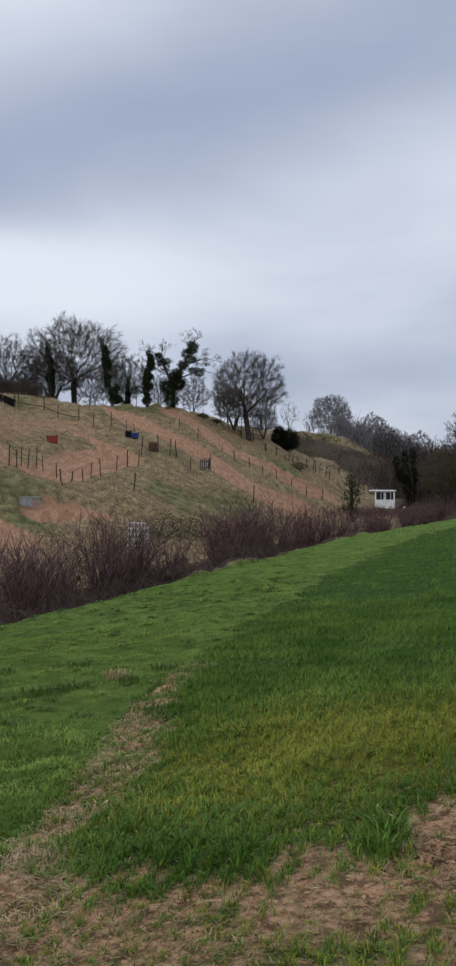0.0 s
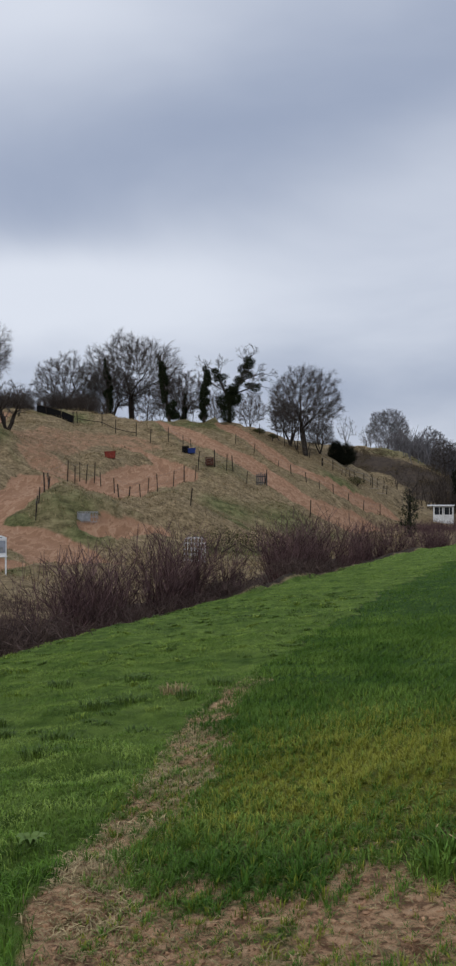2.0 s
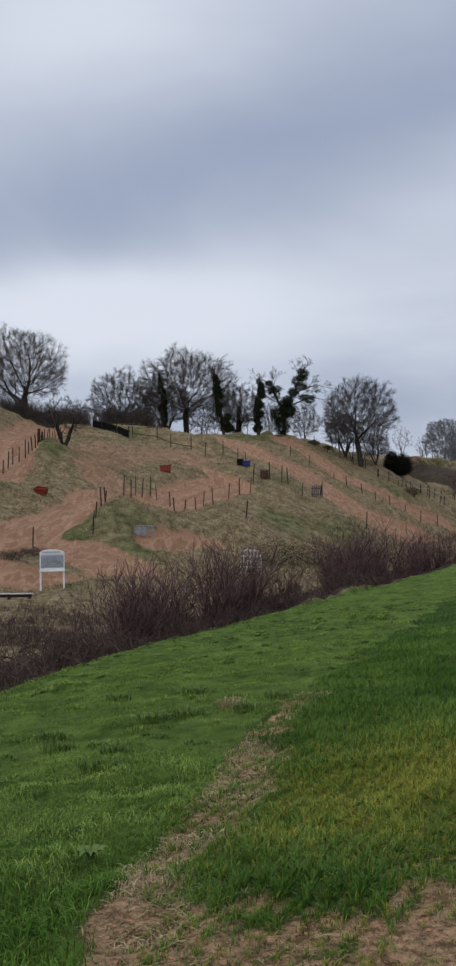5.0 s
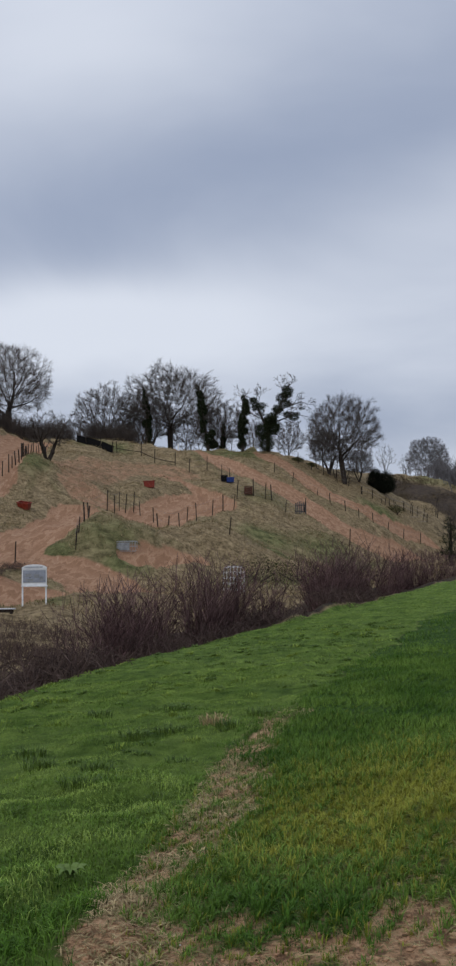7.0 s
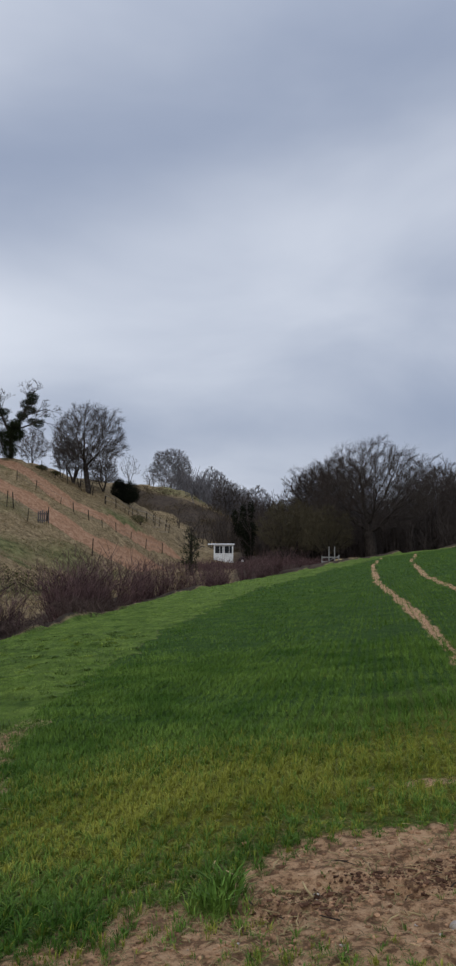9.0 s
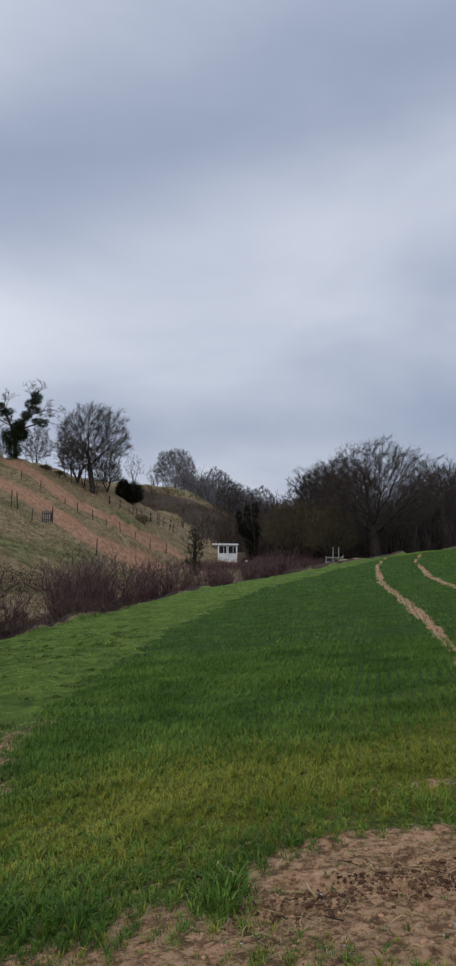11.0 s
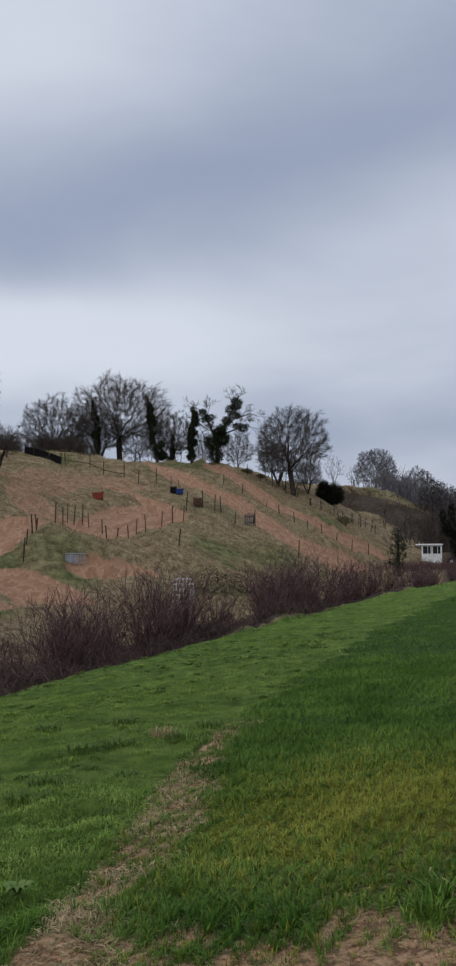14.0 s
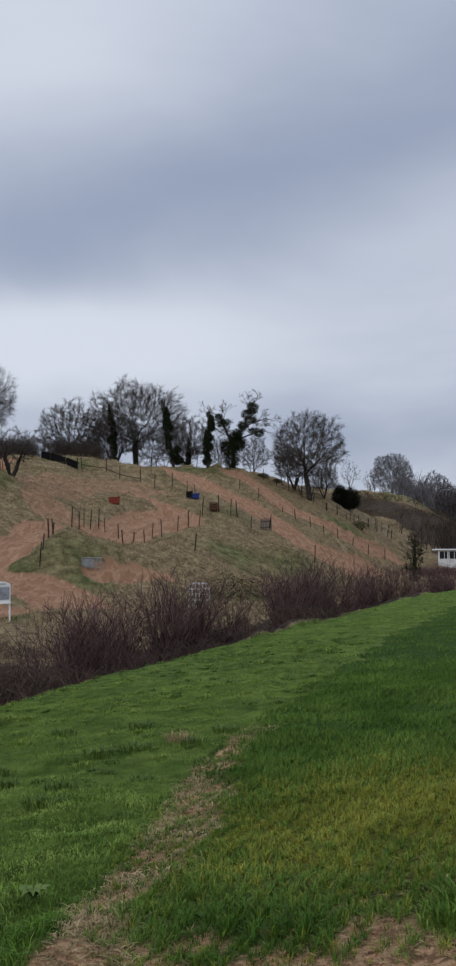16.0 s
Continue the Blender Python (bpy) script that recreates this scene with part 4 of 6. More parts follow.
DARKIVY = ((0.3, 0, 1.0, 0.6, 0.6, 1.3), (0.2, 0, 2.7, 0.9, 0.8, 1.2), (-0.3, 0, 4.3, 1.4, 1.1, 1.2), (0.8, 0.2, 4.2, 0.8, 0.8, 1.0), (-1.6, 0, 5.9, 0.45, 0.5, 1.1), (-0.5, 0, 6.4, 0.5, 0.5, 1.2), (0.6, 0, 6.7, 0.5, 0.5, 1.3))
evergreen_bush(0.1826 * 130, 130, DARKIVY, 7000, 0.2, 83, "tall dark ivy-smothered tree behind the hut", "ivy_covered_tree")
ivy_tree(0.1255, 88, 4.6, 1.3, 66, "short stump tree hung with ivy beside the hedge", 0.0, 8, 0.5, 650)


def thicket(name, pts, mat, seed, label, n, height, spread, r0, lean=0.25, bushy=3):
    """A mass of fine branched stems that nobody could count."""
    r = np.random.default_rng(seed)
    k = r.integers(0, len(pts), n)
    c = np.asarray([(*p, 1.0)[:3] for p in pts], float)[k]
    x, y = c[:, 0] + r.normal(0, spread, n), c[:, 1] + r.normal(0, spread, n)
    keep = edge_side(x, y) < -0.5
    x, y, f0 = x[keep], y[keep], c[keep, 2]
    n = len(x)
    z = ground_z(x, y) - 0.2
    h = height * f0 * r.uniform(0.4, 1.0, n)
    lx, ly = r.normal(0, lean, n) * h, r.normal(0, lean, n) * h
    segs = [np.stack([x, y, z, x + lx * 0.5, y + ly * 0.5, z + h * 0.6, np.full(n, r0), np.full(n, r0 * 0.7)], -1)]
    for q in range(bushy):
        f = r.uniform(0.25, 0.6, n)
        a = r.uniform(0, 2 * np.pi, n)
        L, e = h * r.uniform(0.22, 0.5, n), r.uniform(0.25, 0.9, n)
        ox, oy, oz = x + lx * f * 0.8, y + ly * f * 0.8, z + h * f
        segs.append(np.stack([ox, oy, oz, ox + np.cos(a) * L * e, oy + np.sin(a) * L * e, oz + L * np.sqrt(1 - e * e * 0.8), np.full(n, r0 * 0.6), np.full(n, r0 * 0.25)], -1))
    ob = new(name, tubes(name, np.concatenate(segs), mat, 3))
    return tagged(ob, label, "undergrowth", kind="stuff")


def scrub_mounds():
    """Low mounds of dead bramble and thorn on the far slope."""
    r = np.random.default_rng(92)
    n = 120
    u, d = r.uniform(0.07, 0.205, n), r.uniform(142, 194, n)
    x, y = u * d, d
    m = land_masks(x, y)
    keep = (m["green"] < 0.55) & (r.uniform(size=n) < 0.35 + 1.1 * (rough_noise(x, y, 12, 43, 2) + 0.3))
    x, y = x[keep], y[keep]
    cs = [(a, b_, gz(a, b_) + 0.25, w, w, w * 0.42) for a, b_, w in zip(x, y, r.uniform(1.0, 2.6, len(x)))]
    ob = new("hillside_scrub", leaves("hillside_scrub", blob_points(r, 36000, cs), 0.15, M_SCRUB, r))
    tagged(ob, "low brown mounds of bramble on the far hillside", "undergrowth", kind="stuff")


far_line = [(u * d, d) for u, d in ((0.27, 135), (0.31, 125), (0.345, 126), (0.375, 128), (0.40, 122), (0.43, 122), (0.46, 120), (0.50, 118), (0.54, 118), (0.23, 150), (0.20, 150), (0.36, 140), (0.42, 140), (0.48, 140))]
thicket("woodland_undergrowth", far_line, M_TWIG_DARK, 91, "dark tangled undergrowth below the woodland trees", 4600, 8.6, 4.5, 0.06, 0.3, 5)
WOOD_LINE = ((0.145, 215, 0.45), (0.165, 205, 0.6), (0.19, 200, 0.65), (0.21, 200, 0.65), (0.235, 195, 0.7), (0.26, 190, 0.8), (0.28, 190, 0.9), (0.31, 175, 1), (0.34, 175, 1), (0.37, 170, 1), (0.40, 170, 1), (0.43, 170, 1), (0.46, 168, 1), (0.49, 168, 1), (0.52, 165, 1), (0.56, 165, 1))
thicket("far_woodland", [(u * d, d, h) for u, d, h in WOOD_LINE if u < 0.27], M_TWIG_HAZE, 95, "haze-paled mass of bare trees far beyond the hut", 1700, 12.0, 6.0, 0.085, 0.2, 6)
thicket("deep_woodland", [(u * d, d, h) for u, d, h in WOOD_LINE if u > 0.25], M_TWIG_DARK, 97, "deep mass of dark trunks and twigs in the wood", 2600, 13.0, 5.5, 0.10, 0.2, 6)
scrub_mounds()
thicket("crest_thicket", [(u * d, d) for u, d in ((-0.345, 106), (-0.335, 108), (-0.32, 108), (-0.305, 108), (-0.29, 109), (-0.275, 111), (-0.232, 117), (-0.222, 117), (-0.212, 118), (-0.202, 118))], M_TWIG_DARK, 93, "dark thicket of blackthorn along the crest", 3200, 4.2, 1.2, 0.02)
thicket("dead_bracken", [(x, y) for x, y in ((-12.5, 36), (-11, 33), (-9.5, 30), (-8.4, 28), (-10.5, 38), (-7.4, 26), (-9, 35), (-6.6, 29), (-11.5, 30), (-13, 32))], M_BRAMBLE, 96, "low brown tangle of dead stems on the valley floor", 3000, 0.75, 1.5, 0.008, 0.7)
thicket("hut_side_brush", [(u * d, d) for u, d in ((0.145, 100), (0.15, 106), (0.215, 116), (0.23, 113), (0.245, 112), (0.255, 110))], M_TWIG_RED, 94, "reddish brush of young stems beside the hut", 2600, 1.6, 2.4, 0.016)


# ---- hedge along the field edge ----
def shrub_meshes(seed, stems, height, spread, lean, mat, r0=0.013):
    rnd = random.Random(seed)
    segs = []
    for i in range(stems):
        a, q = rnd.uniform(0, 6.283), abs(rnd.gauss(0, 0.28)) * spread
        p = (q * math.cos(a), q * math.sin(a), -0.25)
        d = unit((math.cos(a) * lean * rnd.random() + rnd.gauss(0, 0.13), math.sin(a) * lean * rnd.random() + rnd.gauss(0, 0.13), 1))
        h = height * rnd.uniform(0.55, 1.05)
        n = 4
        for k in range(n):
            d = unit((d[0] + rnd.gauss(0, 0.10), d[1] + rnd.gauss(0, 0.10), d[2] + 0.05))
            e = (p[0] + d[0] * h / n, p[1] + d[1] * h / n, p[2] + d[2] * h / n)
            segs.append((*p, *e, r0 * (1 - 0.2 * k), r0 * (0.8 - 0.2 * k)))
            for w in range(2):
                dd = branch_off(d, rnd.uniform(0.3, 0.8), rnd)
                L = h * rnd.uniform(0.14, 0.34)
                f = (e[0] + dd[0] * L, e[1] + dd[1] * L, e[2] + abs(dd[2]) * L)
                segs.append((*e, *f, r0 * 0.45, r0 * 0.25))
            p = e
    return tubes("crown", segs, mat, 3)


def bramble_meshes(seed, canes, height, spread):
    rnd = random.Random(seed)
    segs = []
    for i in range(canes):
        a = rnd.uniform(0, 6.283)
        p = (rnd.gauss(0, spread * 0.4), rnd.gauss(0, spread * 0.4), -0.2)
        h, L = height * rnd.uniform(0.5, 1.1), spread * rnd.uniform(0.5, 1.2)
        last = p
        for k in range(1, 6):
            f = k / 5
            e = (p[0] + math.cos(a) * L * f + rnd.gauss(0, 0.05), p[1] + math.sin(a) * L * f + rnd.gauss(0, 0.05), -0.2 + h * (1 - (2 * f * 0.8 - 0.95) ** 2) + rnd.gauss(0, 0.05))
            segs.append((*last, *e, 0.009, 0.008))
            if rnd.random() < 0.7:
                dd = branch_off((0, 0, 1), rnd.uniform(0.2, 1.3), rnd)
                q = rnd.uniform(0.12, 0.4)
                segs.append((*e, e[0] + dd[0] * q, e[1] + dd[1] * q, e[2] + dd[2] * q, 0.006, 0.003))
            last = e
    return tubes("crown", segs, M_BRAMBLE, 3)


SHRUBS = [shrub_meshes(s, 44, 2.4, 0.75, 0.5, M_TWIG_RED, 0.017) for s in (101, 102, 103)]
BRAMBLES = [bramble_meshes(s, 90, 0.9, 1.0) for s in (111, 112)]


def edge_x(y):
    return float(np.interp(y, *T_EDGE))


def shrub(x, y, k, s, turn):
    t = thing("hedge_shrub", x, y, "leafless hedge shrub of many reddish stems below the field", "shrub", "hedge shrubs", turn=turn)
    t.scale = (s * 1.1, s * 1.1, s)
    mesh_part("crown", SHRUBS[k], t)


def bramble(x, y, k, s, turn, h=1.0):
    t = thing("bramble_bush", x, y, "dark tangle of leafless bramble canes in the hedge", "bush", "brambles in the hedge", turn=turn)
    t.scale = (s, s, s * h)
    mesh_part("crown", BRAMBLES[k], t)


hr = random.Random(12)
HEDGE = ((23.0, 28.0, 0.95, 8), (27.5, 32.3, 1.0, 7), (38.5, 45.5, 1.12, 9), (45, 56, 0.85, 9), (55, 68, 0.85, 11), (66, 80, 0.85, 10))
for y0, y1, s, n in HEDGE:
    for i in range(n):
        y = y0 + (y1 - y0) * (i + 0.5) / n + hr.uniform(-0.4, 0.4)
        shrub(edge_x(y) - hr.uniform(1.0, 3.0) - 0.01 * y, y, hr.randrange(3), s * hr.uniform(0.82, 1.15), hr.uniform(0, 360))
for i in range(34):
    y = 10.5 + i * 0.62 + hr.uniform(-0.3, 0.3)
    if i > 17:
        y = 21 + (i - 17) * 1.5
    bramble(edge_x(y) - hr.uniform(0.5, 1.9), y, hr.randrange(2), hr.uniform(0.7, 1.05), hr.uniform(0, 360), hr.uniform(0.7, 1.1))


# ---- fences of the track ----
TRACK = "post and wire fences along the dirt track"
fence("track_fence", ((-21.9, 103.6), (-19.3, 103.7), (-17.4, 101.1), (-15.3, 101.3)), "weathered posts and a sagging rail near the top bend", 1.5, 0, (0.3,), True, random.Random(1), group=TRACK, rail_mat=M_POST)
fence("track_fence", ((-13.7, 100.3), (-11.8, 100.1), (-10.2, 99.2), (-9.2, 97.2), (-8.3, 94.9)), "weathered posts with wire below the upper lane", 1.25, 0, rnd=random.Random(2), group=TRACK)
fence("track_fence", ((-16.3, 66.4), (-17.2, 71), (-17.8, 73.8), (-16.9, 76.2), (-16.4, 76.6), (-16.5, 78.9), (-16.0, 78.9), (-15.5, 79.8), (-14.9, 79.5)), "uneven tall dark posts on the green mound", 1.55, 0, rnd=random.Random(3), group=TRACK)
fence("track_fence", ((-13.6, 78.4), (-13.1, 77.5), (-12.2, 77.0), (-11.5, 78.4), (-11.1, 80.0), (-10.5, 81.4), (-9.7, 85.9), (-9.0, 88.3), (-8.2, 90.1)), "dark posts and wire along the middle lane", 1.4, 0, rnd=random.Random(4), group=TRACK)
fence("track_fence", ((-8.1, 92.4), (-6.7, 94.7), (-5.6, 95.2), (-5.0, 95.8), (-3.6, 94.2), (-1.9, 96.3)), "posts with grey mesh around the mound's top", 1.55, 0, (0.15, 0.3, 0.45, 0.6, 0.8), rnd=random.Random(5), group=TRACK)
fence("track_fence", ((-5.4, 109.3), (-3.3, 107.0), (-0.7, 107.0), (0.7, 105.5), (2.3, 105.1), (3.7, 104.9), (5.2, 105.5), (6.9, 107.6), (8.7, 109.9), (10.7, 111.5)), "low posts and wire between the two lanes", 1.0, 0, rnd=random.Random(6), group=TRACK)
fence("track_fence", ((-3.0, 120.1), (0.0, 119.2), (2.8, 118.0), (4.9, 116.9), (7.2, 119.1), (9.6, 122.4), (12.6, 126.1)), "post and wire fence on the outer edge of the spur", 1.1, 1.7, rnd=random.Random(7), group=TRACK)
fence("rail_fence", ((4.4, 116.9), (6.5, 118.6), (8.4, 120.6), (10.4, 123.1), (12.8, 124.9)), "pale post and rail fence on the end of the spur", 1.15, 1.9, (0.5, 0.95), True, random.Random(8), group=TRACK)
fence("track_fence", ((-25.6, 73.1), (-25.5, 75.0), (-25.1, 76.6), (-25.1, 78.5), (-25.2, 80.6), (-26.6, 86), (-28.0, 92.0), (-28.0, 96.7)), "close-set posts beside the steep upper lane", 1.2, 1.0, rnd=random.Random(9), group=TRACK)
fence("track_fence", ((-16.0, 62.8), (-16.2, 63.7), (-16.2, 64.4), (-16.3, 66.4)), "dark posts with mesh on the edge of the green mound", 1.2, 0, (0.3, 0.6, 0.9), rnd=random.Random(10), group=TRACK)
fence("windbreak_fence", ((-27.1, 106.8), (-25.8, 105.9), (-23.6, 103.4), (-22.2, 102.9)), "black netting windbreak stretched along the crest", 1.15, 0, (0.95,), rnd=random.Random(11), net=(0.05, 0.85, M_NET), group=TRACK)
fence("boundary_fence", ((41, 118), (44.5, 115), (50, 116), (58, 121)), "thin wire fence at the far end of the field", 1.2, 3.0, rnd=random.Random(12), group=TRACK)


def lone_post(x, y, h, label, lean=6):
    t = thing("marker_post", x, y, label, "post", "single marker posts")
    p = mesh_part("post", POSTS[0], t)
    p.matrix_basis = pose(0, 0, 0, lean, lean * 0.5, 0) @ Matrix.Diagonal((1, 1, h, 1))


lone_post(-6.8, 71.2, 1.3, "leaning dark post on the brown mound", 12)
lone_post(-19.0, 59.6, 1.3, "short wooden post beside the lower bend", 4)
lone_post(2.4, 92.9, 1.6, "dark wooden post at the foot of the lane", 2)


# ---- things on the hillside ----
def tub(x, y, w, h, dpt, mat, label, turn=0.0, roll=0.0, category="tub"):
    """A moulded plastic tub with a thick rim, ribs and a foot."""
    t = thing("plastic_tub", x, y, label, category, "plastic tubs by the track", turn=turn)
    bm = bmesh.new()
    g = bmesh.ops.create_cube(bm, size=1.0, matrix=Matrix.Translation((0, 0, h / 2)) @ Matrix.Diagonal((w, dpt, h, 1)))
    for v in g["verts"]:
        if v.co.z < h / 2:
            v.co.x *= 0.86
            v.co.y *= 0.86
    top = [f for f in bm.faces if f.normal.z > 0.9]
    ins = bmesh.ops.inset_region(bm, faces=top, thickness=0.05)
    bmesh.ops.translate(bm, verts=list({v for f in top for v in f.verts}), vec=(0, 0, -h * 0.8))
    bmesh.ops.bevel(bm, geom=list(bm.edges), offset=0.015, segments=1, affect="EDGES")
    shell = part("shell", bm, mat, t)
    bm = bmesh.new()
    for sx, sy, lx, ly in ((0, -1, w + 0.07, 0.05), (0, 1, w + 0.07, 0.05), (-1, 0, 0.05, dpt + 0.07), (1, 0, 0.05, dpt + 0.07)):
        box(bm, sx * (w / 2 + 0.01), sy * (dpt / 2 + 0.01), h - 0.03, lx, ly, 0.07, 0.01)
    part("rim", bm, mat, t)
    for k in range(3):
        bm = box(bmesh.new(), (k - 1) * w * 0.28, -dpt / 2 * 0.95, h * 0.48, 0.05, 0.06, h * 0.8, 0.01)
        part("rib", bm, mat, t)
    t.rotation_mode = "XYZ"
    t.rotation_euler = (radians(roll), radians(roll * 0.6), radians(turn))
    return t


tub(-15.6, 87.9, 0.98, 0.62, 0.6, M_RED, "faded red plastic tub lying on the slope", 8, -7)
tub(-22.3, 72.1, 0.92, 0.5, 0.55, M_RED, "faded red plastic tub tipped on the bank", -10, 14)
tub(-9.1, 96.6, 0.8, 0.5, 0.55, M_BLUE, "bright blue plastic tub beside the fence", 5, -6)


def crate(x, y, w, h, mat, label, turn, name="wooden_crate"):
    t = thing(name, x, y, label, "crate", turn=turn)
    for i in range(4):
        for s in (-1, 1):
            part("slat", box(bmesh.new(), 0, s * w * 0.42, 0.08 + i * h / 4.2, w, 0.03, h / 5, 0.006), mat, t)
            part("slat", box(bmesh.new(), s * w * 0.47, 0, 0.08 + i * h / 4.2, 0.03, w * 0.8, h / 5, 0.006), mat, t)
    for sx in (-1, 1):
        for sy in (-1, 1):
            part("corner_post", box(bmesh.new(), sx * w * 0.44, sy * w * 0.385, h / 2, 0.06, 0.05, h, 0.006), mat, t)
    part("lid", box(bmesh.new(), 0, 0, h + 0.03, w * 1.04, w * 0.9, 0.05, 0.01), mat, t)
    return t


crate(-7.2, 94.6, 0.72, 0.72, M_RUST, "rust-brown boxed crate beside the mesh fence", 14)
crate(-9.7, 96.5, 0.55, 0.6, M_NET, "small black box beside the blue tub", -12, "black_box")


def pallet_stack(x, y):
    t = thing("pallet_barrier", x, y, "grey weathered pallets set upright at the end of the mesh fence", "pallet", turn=20)
    for k in range(6):
        part("slat", box(bmesh.new(), -0.5 + k * 0.2, 0.02 * (k % 2), 0.5, 0.12, 0.03, 1.05 + 0.12 * (k % 3), 0.006), M_SLATE, t)
    for z in (0.2, 0.8):
        part("rail", box(bmesh.new(), 0, 0.05, z, 1.15, 0.05, 0.09, 0.006), M_POST, t)


pallet_stack(-2.2, 96.2)


def wire_cage(name, x, y, w, h, dpt, nv, nh, label, turn=0.0, round_top=False, mat=None):
    """A welded cage: frame, bars and a floor."""
    mat = mat or M_GREYSHEET
    t = thing(name, x, y, label, "cage", turn=turn)
    for s in (-1, 1):
        y0 = s * dpt / 2
        bm = bmesh.new()
        c = 0.22 * w if round_top else 0.0
        pts = [(-w / 2, y0, 0.02), (-w / 2, y0, h - c)]
        if round_top:
            pts += [(-w / 2 + c * (1 - math.cos(a)), y0, h - c + c * math.sin(a)) for a in (0.4, 0.8, 1.2, 1.57)]
            pts += [(w / 2 - c * (1 - math.cos(a)), y0, h - c + c * math.sin(a)) for a in (1.57, 1.2, 0.8, 0.4)]
        pts += [(w / 2, y0, h - c), (w / 2, y0, 0.02), (-w / 2, y0, 0.02)]
        for a, b_ in zip(pts[:-1], pts[1:]):
            rod(bm, a, b_, 0.018, sides=5)
        part("frame", bm, mat, t)
        for k in range(nv):
            xx = -w / 2 + w * (k + 1) / (nv + 1)
            part("bar", rod(bmesh.new(), (xx, y0, 0.03), (xx, y0, h - 0.02), 0.014, sides=5), mat, t)
        for k in range(nh):
            zz = h * (k + 1) / (nh + 1)
            part("bar", rod(bmesh.new(), (-w / 2, y0, zz), (w / 2, y0, zz), 0.014, sides=5), mat, t)
    for s in (-1, 1):
        for zz in (0.05, h * 0.5, h * (0.78 if round_top else 0.98)):
            part("side_bar", rod(bmesh.new(), (s * w / 2, -dpt / 2, zz), (s * w / 2, dpt / 2, zz), 0.012, sides=5), mat, t)
    return t


wire_cage("tank_cage", -4.85, 53.2, 1.12, 1.5, 1.0, 5, 4, "pale rounded metal cage standing behind the hedge", 6, True, M_CAGE)
cage = wire_cage("crate_cage", -12.9, 64.2, 1.22, 0.66, 0.8, 6, 1, "grey metal-barred crate at the foot of the green mound", 3)
part("panel", box(bmesh.new(), -0.18, -0.37, 0.33, 0.78, 0.03, 0.5, 0.01), M_GREYSHEET, cage, "dull grey sheet panel")


def notice_board(x, y):
    t = thing("notice_board", x, y, "white arched notice board on two posts with faded grey panels", "notice board", turn=17)
    w, lo, hi = 1.26, 1.06, 1.95
    for s in (-1, 1):
        part("post", box(bmesh.new(), s * (w / 2 - 0.04), 0, 0.9, 0.085, 0.085, 2.3, 0.01), M_WHITE, t)
    bm = bmesh.new()
    prof = [(-w / 2, hi), (w / 2, hi)] + [(w / 2 * math.cos(a), hi + 0.02 + 0.22 * math.sin(a) ** 0.8) for a in (0.25, 0.6, 1.0, 1.4, 1.75, 2.15, 2.55, 2.9)]
    front = [bm.verts.new((px, -0.07, pz)) for px, pz in prof]
    face = bm.faces.new(front)
    ext = bmesh.ops.extrude_face_region(bm, geom=[face])
    bmesh.ops.translate(bm, verts=[v for v in ext["geom"] if isinstance(v, bmesh.types.BMVert)], vec=(0, 0.11, 0))
    bmesh.ops.recalc_face_normals(bm, faces=bm.faces)
    head = part("header", bm, M_WHITE, t)
    part("backboard", box(bmesh.new(), 0, -0.01, (lo + hi) / 2, w, 0.06, hi - lo, 0.008), M_WHITE, t)
    part("panel", box(bmesh.new(), 0, -0.055, (lo + hi) / 2 + 0.05, w - 0.12, 0.03, hi - lo - 0.24, 0.006), M_GREYPANEL, t, "faded grey display panel")
    for k, (bx, bw) in enumerate(((-0.12, 0.7), (0.33, 0.16))):
        part("letter_bar", box(bmesh.new(), bx, -0.075, hi + 0.10, bw, 0.012, 0.05), M_GREYPANEL, head, "unreadable grey lettering")
    for px, pz, pw, ph in ((-0.3, 1.62, 0.3, 0.16), (0.12, 1.58, 0.26, 0.2), (0.36, 1.42, 0.2, 0.24), (-0.25, 1.36, 0.4, 0.14)):
        part("notice", box(bmesh.new(), px, -0.075, pz, pw, 0.01, ph), M_GREYSHEET, t, "weathered paper notice")
    part("sill", box(bmesh.new(), 0, -0.04, lo - 0.03, w + 0.06, 0.14, 0.06, 0.008), M_WHITE, t)
    t.scale = (0.9, 0.9, 0.86)


notice_board(-13.3, 44.6)


def bench(x, y, turn):
    t = thing("low_bench", x, y, "low dark bench with a pale top plank", "bench", turn=turn)
    for k in range(2):
        part("plank", box(bmesh.new(), 0, -0.14 + k * 0.27, 0.42 - 0.05 * k, 2.6, 0.22, 0.055, 0.008), M_CAGE, t)
    for s in (-1, 0, 1):
        part("leg", box(bmesh.new(), s * 1.1, 0, 0.18, 0.09, 0.42, 0.44, 0.008), M_POST, t)
    part("beam", box(bmesh.new(), 0, -0.1, 0.28, 2.5, 0.06, 0.16, 0.008), M_POST, t)
    return t


bench(-14.2, 41.2, 6).scale = (0.8, 0.8, 0.75)


